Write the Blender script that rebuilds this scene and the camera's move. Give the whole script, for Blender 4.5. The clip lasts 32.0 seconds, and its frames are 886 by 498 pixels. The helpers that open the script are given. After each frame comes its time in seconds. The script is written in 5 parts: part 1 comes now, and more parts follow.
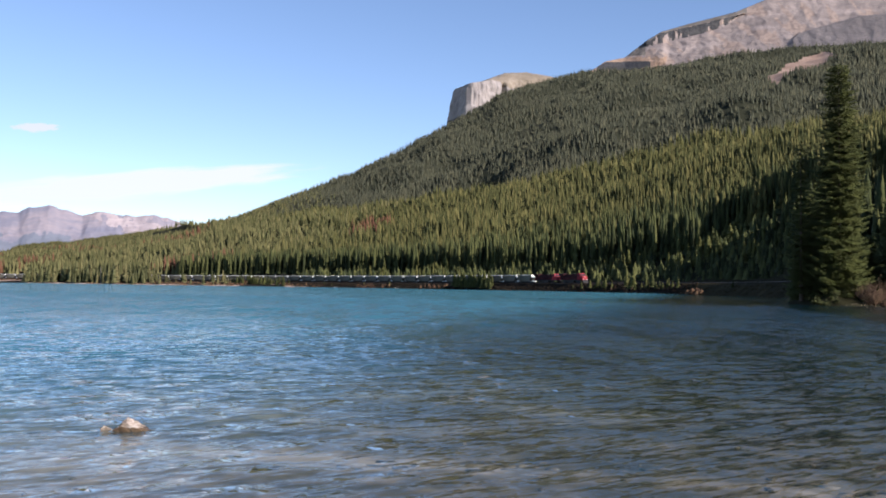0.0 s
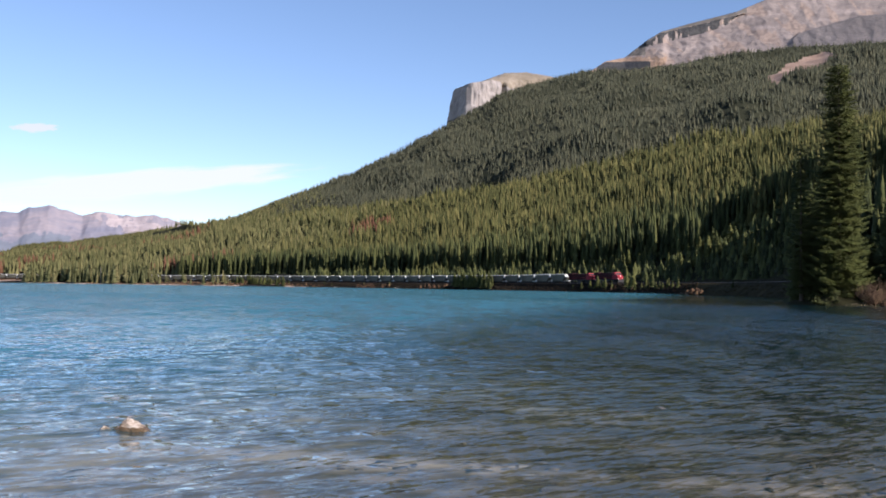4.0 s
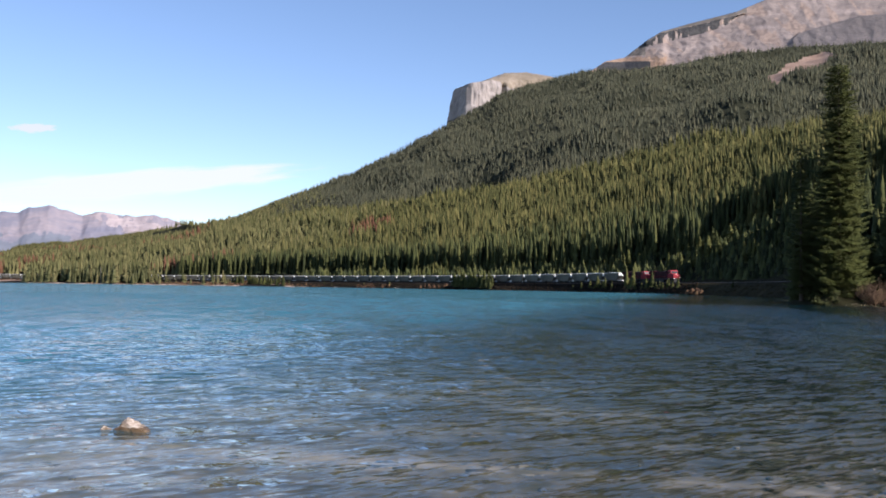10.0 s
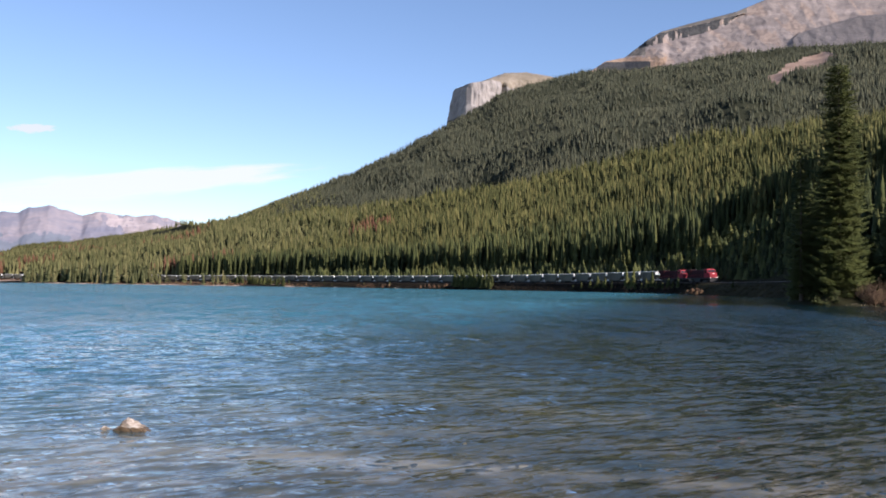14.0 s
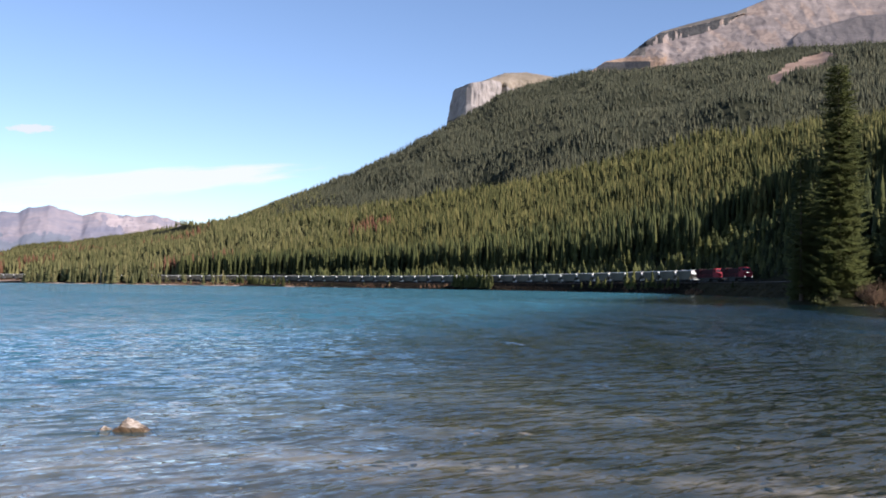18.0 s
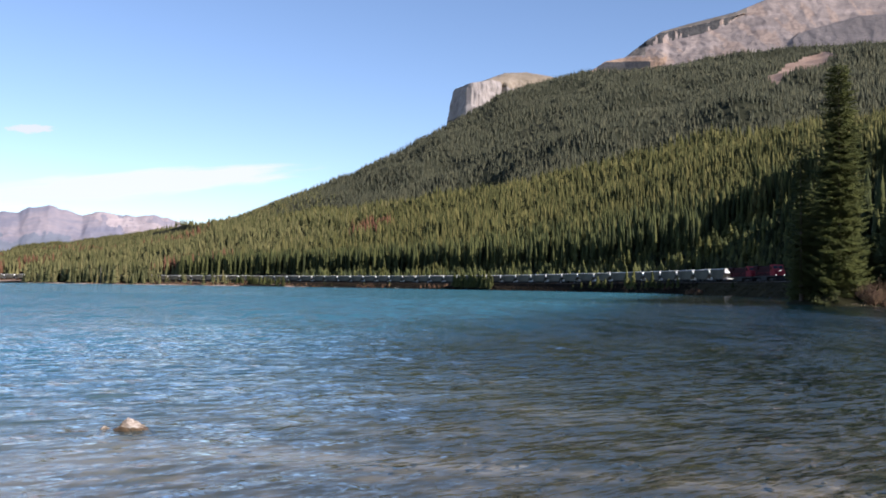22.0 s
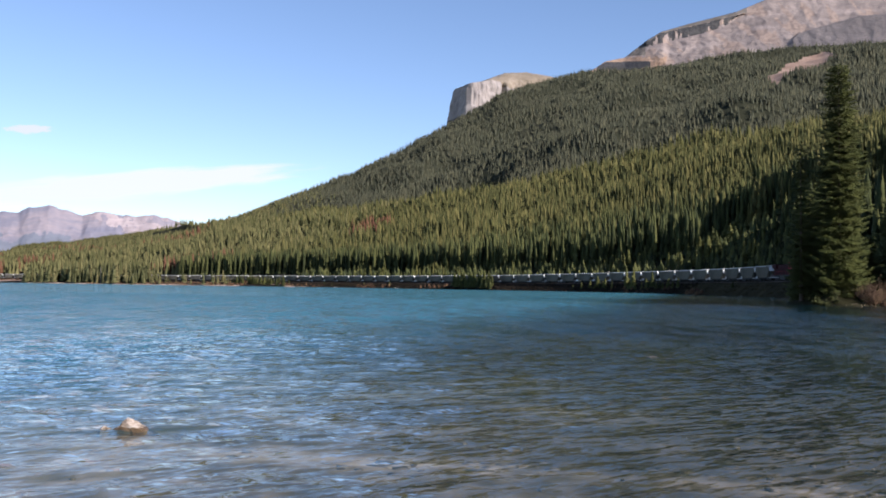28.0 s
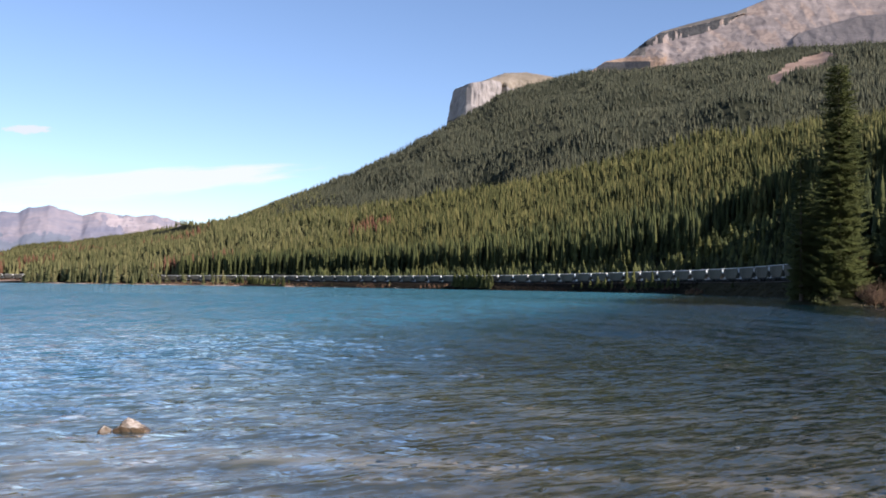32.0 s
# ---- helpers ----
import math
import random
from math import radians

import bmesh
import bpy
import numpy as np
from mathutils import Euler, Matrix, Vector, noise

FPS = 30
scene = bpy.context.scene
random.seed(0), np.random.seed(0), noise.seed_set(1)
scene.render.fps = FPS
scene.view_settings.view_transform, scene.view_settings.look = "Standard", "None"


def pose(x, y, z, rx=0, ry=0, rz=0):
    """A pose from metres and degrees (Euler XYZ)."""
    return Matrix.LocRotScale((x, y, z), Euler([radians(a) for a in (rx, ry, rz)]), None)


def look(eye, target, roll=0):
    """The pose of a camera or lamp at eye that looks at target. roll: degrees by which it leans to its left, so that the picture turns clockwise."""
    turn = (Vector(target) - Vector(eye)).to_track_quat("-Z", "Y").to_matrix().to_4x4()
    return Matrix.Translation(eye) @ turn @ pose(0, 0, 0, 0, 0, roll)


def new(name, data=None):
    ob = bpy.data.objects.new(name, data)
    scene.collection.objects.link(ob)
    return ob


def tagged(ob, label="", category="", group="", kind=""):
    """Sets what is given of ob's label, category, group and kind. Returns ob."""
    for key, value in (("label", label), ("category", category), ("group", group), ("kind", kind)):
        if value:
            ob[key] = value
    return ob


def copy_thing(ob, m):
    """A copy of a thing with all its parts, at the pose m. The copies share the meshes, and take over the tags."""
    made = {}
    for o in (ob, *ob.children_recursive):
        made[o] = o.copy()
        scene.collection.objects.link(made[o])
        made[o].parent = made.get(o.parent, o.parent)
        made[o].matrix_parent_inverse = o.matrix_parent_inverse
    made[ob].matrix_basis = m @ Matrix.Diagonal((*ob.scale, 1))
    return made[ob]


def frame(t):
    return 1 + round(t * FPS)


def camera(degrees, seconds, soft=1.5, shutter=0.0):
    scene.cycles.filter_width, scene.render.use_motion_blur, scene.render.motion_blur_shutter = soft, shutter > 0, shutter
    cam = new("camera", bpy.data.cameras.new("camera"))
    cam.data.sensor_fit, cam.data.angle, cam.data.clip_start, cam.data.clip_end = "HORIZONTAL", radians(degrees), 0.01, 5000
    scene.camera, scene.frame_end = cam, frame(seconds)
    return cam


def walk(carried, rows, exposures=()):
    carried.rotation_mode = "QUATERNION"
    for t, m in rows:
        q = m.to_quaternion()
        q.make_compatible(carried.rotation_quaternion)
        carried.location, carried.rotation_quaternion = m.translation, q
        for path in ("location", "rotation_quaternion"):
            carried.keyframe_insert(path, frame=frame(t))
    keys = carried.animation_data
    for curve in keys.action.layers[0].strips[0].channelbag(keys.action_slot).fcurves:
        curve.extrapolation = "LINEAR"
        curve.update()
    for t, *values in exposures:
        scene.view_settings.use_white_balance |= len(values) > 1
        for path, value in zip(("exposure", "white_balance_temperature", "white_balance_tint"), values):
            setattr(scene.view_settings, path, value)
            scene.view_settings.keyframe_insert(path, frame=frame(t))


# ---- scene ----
cam = camera(52.21, 32.0, soft=1.8)
EYE = (0.0, 0.0, 1.5)
_pitch = math.atan(66.7 / 1600)
AIM = (0.0, 100.0, 1.5 + 100 * math.tan(_pitch))
walk(cam, [(0.0, look(EYE, AIM, 0.75)), (32.0, look(EYE, AIM, 0.75))], [(0.0, 0.8, 6000, 18), (32.0, 0.8, 6000, 18)])

# ---------------------------------------------------------------- light
SUN_WAY = Vector((0.73, -0.67, 0.5)).normalized()
world = bpy.data.worlds.new("sky")
scene.world = world
world.use_nodes = True
wn = world.node_tree.nodes
sky = wn.new("ShaderNodeTexSky")
sky.sky_type = "NISHITA"
sky.sun_disc = False
sky.sun_elevation = math.asin(SUN_WAY.z)
sky.sun_rotation = math.atan2(SUN_WAY.x, SUN_WAY.y)
sky.altitude = 1500
sky.air_density = 1.0
sky.dust_density = 0.3
sky.ozone_density = 1.3
wn["Background"].inputs["Strength"].default_value = 0.092
world.node_tree.links.new(sky.outputs[0], wn["Background"].inputs["Color"])

sun_data = bpy.data.lights.new("sun", "SUN")
sun_data.energy = 5.0
sun_data.angle = radians(0.5)
sun_data.color = (1.0, 0.92, 0.80)
sun = new("sun", sun_data)
sun.matrix_world = look((0, 0, 50), Vector((0, 0, 50)) - SUN_WAY)


# ---------------------------------------------------------------- materials
def ramp_node(nodes, stops):
    r = nodes.new("ShaderNodeValToRGB")
    while len(r.color_ramp.elements) < len(stops):
        r.color_ramp.elements.new(0.5)
    for e, (p, c) in zip(r.color_ramp.elements, stops):
        e.position, e.color = p, (*c, 1)
    return r


def surface(name, stops, scale=3.0, fine=30.0, rough=0.85, bump=0.3, depth=0.05, metal=0.0, by="noise", stretch=(1, 1, 1), spec=0.3):
    """A solid surface: colour by two noises (or by a random number for each island or object), with relief."""
    m = bpy.data.materials.new(name)
    m.use_nodes = True
    nodes, links = m.node_tree.nodes, m.node_tree.links
    bsdf = nodes["Principled BSDF"]
    bsdf.inputs["Roughness"].default_value = rough
    bsdf.inputs["Metallic"].default_value = metal
    bsdf.inputs["Specular IOR Level"].default_value = spec
    co = nodes.new("ShaderNodeTexCoord")
    mp = nodes.new("ShaderNodeMapping")
    mp.inputs["Scale"].default_value = stretch
    links.new(co.outputs["Object"], mp.inputs["Vector"])
    big, small = nodes.new("ShaderNodeTexNoise"), nodes.new("ShaderNodeTexNoise")
    for n, s, d in ((big, scale, 4.0), (small, fine, 6.0)):
        n.inputs["Scale"].default_value = s
        n.inputs["Detail"].default_value = d
        links.new(mp.outputs[0], n.inputs["Vector"])
    mix = nodes.new("ShaderNodeMath")
    mix.operation = "MULTIPLY_ADD"
    links.new(small.outputs["Fac"], mix.inputs[0])
    mix.inputs[1].default_value = 0.45
    half = nodes.new("ShaderNodeMath")
    half.operation = "MULTIPLY_ADD"
    half.inputs[1].default_value, half.inputs[2].default_value = 0.75, -0.1
    if by == "noise":
        links.new(big.outputs["Fac"], half.inputs[0])
    elif by == "island":
        geo = nodes.new("ShaderNodeNewGeometry")
        links.new(geo.outputs["Random Per Island"], half.inputs[0])
    else:
        inf = nodes.new("ShaderNodeObjectInfo")
        links.new(inf.outputs["Random"], half.inputs[0])
    links.new(half.outputs[0], mix.inputs[2])
    r = ramp_node(nodes, stops)
    links.new(mix.outputs[0], r.inputs["Fac"])
    links.new(r.outputs["Color"], bsdf.inputs["Base Color"])
    if bump:
        b = nodes.new("ShaderNodeBump")
        b.inputs["Strength"].default_value = bump
        b.inputs["Distance"].default_value = depth
        links.new(small.outputs["Fac"], b.inputs["Height"])
        links.new(b.outputs[0], bsdf.inputs["Normal"])
    return m


def plain(name, colour, rough=0.6, metal=0.0, glow=0.0):
    m = surface(name, [(0.2, tuple(0.8 * c for c in colour)), (0.8, tuple(min(1, 1.15 * c) for c in colour))], 0.8, 9.0, rough, 0.15, 0.01, metal)
    if glow:
        b = m.node_tree.nodes["Principled BSDF"]
        b.inputs["Emission Color"].default_value = (*colour, 1)
        b.inputs["Emission Strength"].default_value = glow
    return m


def bed_material():
    """Lake bed: dark stones with patches of pale gravel, more of it along one side."""
    m = surface("lake_bed_stones", [(0.30, (0.04, 0.031, 0.02)), (0.46, (0.115, 0.087, 0.058)), (0.58, (0.24, 0.185, 0.135)), (0.72, (0.50, 0.40, 0.32))], 0.45, 3.5, 0.9, 0.6, 0.08)
    nodes, links = m.node_tree.nodes, m.node_tree.links
    r = nodes["Color Ramp"]
    sep = nodes.new("ShaderNodeSeparateXYZ")
    links.new(nodes["Texture Coordinate"].outputs["Object"], sep.inputs[0])
    side = nodes.new("ShaderNodeMath")
    side.operation = "MULTIPLY_ADD"
    side.inputs[1].default_value = -0.034
    links.new(sep.outputs["X"], side.inputs[0])
    links.new(r.inputs["Fac"].links[0].from_socket, side.inputs[2])
    # an oblique bar of pale gravel
    across = nodes.new("ShaderNodeMath")
    across.operation = "MULTIPLY_ADD"
    across.inputs[1].default_value = 0.29
    links.new(sep.outputs["X"], across.inputs[0])
    links.new(sep.outputs["Y"], across.inputs[2])
    near = nodes.new("ShaderNodeMath")
    near.operation = "SUBTRACT"
    near.inputs[1].default_value = 8.15
    links.new(across.outputs[0], near.inputs[0])
    far = nodes.new("ShaderNodeMath")
    far.operation = "ABSOLUTE"
    links.new(near.outputs[0], far.inputs[0])
    bar = nodes.new("ShaderNodeMapRange")
    bar.interpolation_type = "SMOOTHSTEP"
    bar.inputs["From Max"].default_value = 0.55
    bar.inputs["To Min"].default_value, bar.inputs["To Max"].default_value = 0.11, 0.0
    links.new(far.outputs[0], bar.inputs["Value"])
    heap = nodes.new("ShaderNodeMath")
    links.new(side.outputs[0], heap.inputs[0])
    links.new(bar.outputs[0], heap.inputs[1])
    links.new(heap.outputs[0], r.inputs["Fac"])
    return m


M_BED = bed_material()
# near-black rubble: the shade lying on the bank is in its colour
M_BANK = surface("shaded_embankment_rubble", [(0.25, (0.010, 0.008, 0.006)), (0.55, (0.022, 0.017, 0.012)), (0.8, (0.045, 0.036, 0.025))], 0.12, 1.6, 0.95, 0.8, 0.4, spec=0.04)
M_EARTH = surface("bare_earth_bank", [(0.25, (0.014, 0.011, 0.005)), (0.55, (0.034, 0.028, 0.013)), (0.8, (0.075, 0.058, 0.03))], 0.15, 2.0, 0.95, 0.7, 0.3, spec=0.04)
# lighter copy of the forest floor, to soften dark shaded gaps between far trees
M_SLOPE = surface("light_slope_floor", [(0.25, (0.026, 0.028, 0.017)), (0.55, (0.042, 0.043, 0.026)), (0.8, (0.064, 0.060, 0.038))], 0.012, 0.3, 0.95, 0.5, 0.6, spec=0.04)
M_DEEP = surface("deep_lake_silt", [(0.25, (0.026, 0.03, 0.024)), (0.75, (0.06, 0.06, 0.045))], 0.05, 0.8, 0.95, 0.3, 0.1)
M_FLOOR = surface("forest_floor", [(0.25, (0.012, 0.013, 0.006)), (0.55, (0.028, 0.026, 0.012)), (0.8, (0.055, 0.045, 0.024))], 0.02, 0.6, 0.95, 0.5, 0.4, spec=0.04)
M_SCREE = surface("scree", [(0.25, (0.18, 0.11, 0.08)), (0.55, (0.28, 0.19, 0.14)), (0.8, (0.38, 0.28, 0.23))], 0.03, 0.3, 0.95, 0.6, 0.8)
M_ROCK = surface("grey_limestone", [(0.2, (0.105, 0.086, 0.078)), (0.5, (0.21, 0.17, 0.15)), (0.8, (0.34, 0.28, 0.25))], 0.008, 0.10, 0.95, 0.8, 3.5, stretch=(1, 1, 1.6))
M_CLIFF = surface("cliff_limestone", [(0.2, (0.14, 0.125, 0.12)), (0.5, (0.29, 0.255, 0.232)), (0.8, (0.43, 0.385, 0.35))], 0.012, 0.06, 0.95, 1.0, 6.0, stretch=(1, 1, 0.4))
M_CAP = surface("tan_rock_slope", [(0.2, (0.13, 0.105, 0.075)), (0.5, (0.21, 0.17, 0.125)), (0.8, (0.30, 0.25, 0.195))], 0.02, 0.12, 0.95, 0.8, 3.0)
M_TALUS = surface("reddish_talus", [(0.2, (0.16, 0.115, 0.09)), (0.5, (0.24, 0.18, 0.145)), (0.8, (0.33, 0.26, 0.215))], 0.02, 0.1, 0.95, 0.8, 3.0)
# strata of the cliff bands, with the shade on their faces put into the colour
M_STRATA = surface("shaded_cliff_strata", [(0.2, (0.020, 0.021, 0.023)), (0.5, (0.036, 0.035, 0.035)), (0.8, (0.07, 0.064, 0.06))], 0.02, 0.09, 0.95, 1.0, 5.0, stretch=(1, 1, 0.6))
M_BROW = surface("brownish_rock_slope", [(0.2, (0.07, 0.06, 0.052)), (0.5, (0.11, 0.095, 0.08)), (0.8, (0.16, 0.138, 0.115))], 0.015, 0.1, 0.95, 0.8, 3.0)
M_TAN = surface("orange_tan_ledge", [(0.2, (0.17, 0.105, 0.065)), (0.5, (0.27, 0.18, 0.12)), (0.8, (0.38, 0.27, 0.19))], 0.03, 0.15, 0.95, 0.8, 3.0)
M_GREY = surface("grey_talus", [(0.2, (0.075, 0.065, 0.062)), (0.5, (0.115, 0.099, 0.094)), (0.8, (0.17, 0.147, 0.137))], 0.006, 0.06, 0.95, 1.0, 6.0)
# lavender and blue-grey of the far range and its foot are painted haze
M_RANGE = surface("hazy_mountain_rock", [(0.3, (0.17, 0.172, 0.22)), (0.5, (0.225, 0.21, 0.245)), (0.72, (0.35, 0.29, 0.29))], 0.0022, 0.015, 0.95, 0.5, 8.0)
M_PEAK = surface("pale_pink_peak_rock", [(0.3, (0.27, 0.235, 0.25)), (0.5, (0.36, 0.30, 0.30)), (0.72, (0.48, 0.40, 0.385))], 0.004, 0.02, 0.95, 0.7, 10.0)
M_FOOT = surface("hazy_wooded_slope", [(0.25, (0.13, 0.145, 0.18)), (0.75, (0.19, 0.2, 0.235))], 0.003, 0.02, 0.95, 0.5, 8.0)
# shore pines: olive, lightened to stand for the air's haze over the lake
M_SHORE = surface("hazy_pine_olive", [(0.1, (0.05, 0.055, 0.022)), (0.5, (0.10, 0.10, 0.04)), (0.9, (0.15, 0.13, 0.055))], 0.4, 5.0, 0.85, 0.6, 0.08, by="object", spec=0.2)
M_NEAR = surface("spruce_green", [(0.1, (0.032, 0.037, 0.013)), (0.5, (0.073, 0.073, 0.024)), (0.9, (0.122, 0.109, 0.038))], 0.05, 1.2, 0.9, 0.7, 0.5, by="island", spec=0.15)
# olive pine hue, made lighter than the spruces to carry the haze
M_PINE = surface("hazy_olive_pine", [(0.1, (0.048, 0.051, 0.019)), (0.5, (0.100, 0.098, 0.038)), (0.9, (0.150, 0.133, 0.056))], 0.05, 1.2, 0.9, 0.7, 0.5, by="island", spec=0.15)
# darker copy of the spruce green: shade at the wood's foot is in the colour
M_EDGE = surface("shaded_spruce", [(0.1, (0.022, 0.028, 0.012)), (0.5, (0.050, 0.058, 0.020)), (0.9, (0.088, 0.090, 0.030))], 0.05, 1.2, 0.9, 0.7, 0.5, by="island", spec=0.15)
# blue haze of the distance is put into this foliage colour
M_FAR = surface("hazy_slope_green", [(0.1, (0.034, 0.038, 0.026)), (0.5, (0.055, 0.058, 0.036)), (0.9, (0.086, 0.082, 0.049))], 0.05, 0.6, 0.9, 0.6, 0.5, by="island", spec=0.15)
M_RUST = surface("rust_red_foliage", [(0.1, (0.07, 0.032, 0.02)), (0.5, (0.13, 0.062, 0.035)), (0.9, (0.16, 0.09, 0.045))], 0.05, 1.2, 0.9, 0.6, 0.5, by="island", spec=0.15)
M_NEEDLE = surface("needles", [(0.1, (0.024, 0.031, 0.009)), (0.5, (0.072, 0.082, 0.021)), (0.9, (0.13, 0.135, 0.036))], 0.6, 6.0, 0.85, 0.6, 0.08, spec=0.2)
M_YOUNG = surface("young_needles", [(0.1, (0.026, 0.032, 0.010)), (0.5, (0.056, 0.060, 0.017)), (0.9, (0.092, 0.092, 0.027))], 0.4, 5.0, 0.85, 0.6, 0.08, by="object", spec=0.2)
M_SAPLING = surface("sapling_needles", [(0.1, (0.03, 0.037, 0.012)), (0.5, (0.066, 0.07, 0.02)), (0.9, (0.11, 0.104, 0.032))], 0.4, 3.0, 0.85, 0.6, 0.08, by="island", spec=0.15)
M_BARK = surface("bark", [(0.25, (0.05, 0.038, 0.028)), (0.75, (0.15, 0.12, 0.095))], 2.0, 16.0, 0.95, 0.8, 0.03, stretch=(1, 1, 0.3))
M_DEADWOOD = surface("bleached_wood", [(0.25, (0.26, 0.23, 0.19)), (0.75, (0.5, 0.46, 0.4))], 2.0, 16.0, 0.9, 0.5, 0.02)
M_SHRUB = surface("russet_shrub", [(0.1, (0.045, 0.024, 0.013)), (0.5, (0.085, 0.046, 0.024)), (0.9, (0.13, 0.08, 0.038))], 0.2, 2.0, 0.9, 0.6, 0.2, by="island")
M_TWIG = surface("bare_twigs", [(0.1, (0.022, 0.012, 0.006)), (0.5, (0.045, 0.024, 0.011)), (0.9, (0.12, 0.075, 0.04))], 0.4, 4.0, 0.9, 0.6, 0.1, by="island")
M_SAND = surface("pale_shore_gravel", [(0.25, (0.26, 0.17, 0.12)), (0.75, (0.48, 0.36, 0.27))], 0.15, 2.0, 0.95, 0.6, 0.1)
M_STONE = surface("pale_stone", [(0.3, (0.10, 0.07, 0.045)), (0.45, (0.26, 0.2, 0.15)), (0.62, (0.52, 0.45, 0.38))], 9.0, 60.0, 0.85, 0.8, 0.02)
M_WET = surface("wet_brown_stone", [(0.25, (0.05, 0.032, 0.018)), (0.6, (0.12, 0.08, 0.045)), (0.8, (0.2, 0.14, 0.074))], 6.0, 40.0, 0.35, 0.6, 0.01)
M_COBBLE = surface("bed_cobbles", [(0.2, (0.06, 0.045, 0.03)), (0.55, (0.16, 0.12, 0.074)), (0.9, (0.3, 0.24, 0.18))], 3.0, 22.0, 0.8, 0.4, 0.01, by="island")
M_SHOAL = surface("pale_pink_stone", [(0.2, (0.10, 0.075, 0.055)), (0.55, (0.19, 0.15, 0.12)), (0.9, (0.30, 0.25, 0.21))], 3.0, 22.0, 0.8, 0.4, 0.01, by="island")
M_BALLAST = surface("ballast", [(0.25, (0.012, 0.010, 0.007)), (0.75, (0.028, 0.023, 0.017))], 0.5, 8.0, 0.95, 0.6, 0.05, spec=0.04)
M_RAIL = plain("rail_steel", (0.10, 0.07, 0.05), 0.6, 0.6)
M_HOPPER = surface("weathered_grey_paint", [(0.2, (0.072, 0.065, 0.050)), (0.5, (0.12, 0.108, 0.083)), (0.8, (0.185, 0.167, 0.132))], 0.35, 3.0, 0.8, 0.2, 0.02, stretch=(1, 1, 0.4), spec=0.12)
M_WHITE = plain("white_paint", (0.6, 0.58, 0.54), 0.5)
# white of the car ends carries the sun that falls on them
M_END = plain("sunlit_end_paint", (0.78, 0.76, 0.72), 0.5)
# roof paler than the body: sunlight along the top is put into the paint
M_ROOF = plain("sunlit_roof_paint", (0.5, 0.47, 0.42), 0.5)
# one red in two copies: sunlit for cab and nose, shaded for the hood
M_RED = surface("red_paint", [(0.2, (0.16, 0.02, 0.026)), (0.5, (0.28, 0.036, 0.044)), (0.8, (0.40, 0.06, 0.068))], 0.5, 5.0, 0.8, 0.15, 0.01, spec=0.08)
M_RED_SHADED = surface("shaded_red_paint", [(0.2, (0.020, 0.006, 0.007)), (0.5, (0.038, 0.010, 0.012)), (0.8, (0.062, 0.017, 0.019))], 0.5, 5.0, 0.8, 0.15, 0.01, spec=0.08)
M_DARK = plain("grimy_black_steel", (0.022, 0.02, 0.02), 0.7, 0.2)
M_GLASS = plain("dark_window_glass", (0.02, 0.025, 0.03), 0.08)
M_LAMP = plain("lit_headlight", (1.0, 0.92, 0.75), 0.3, 0.0, 1.3)


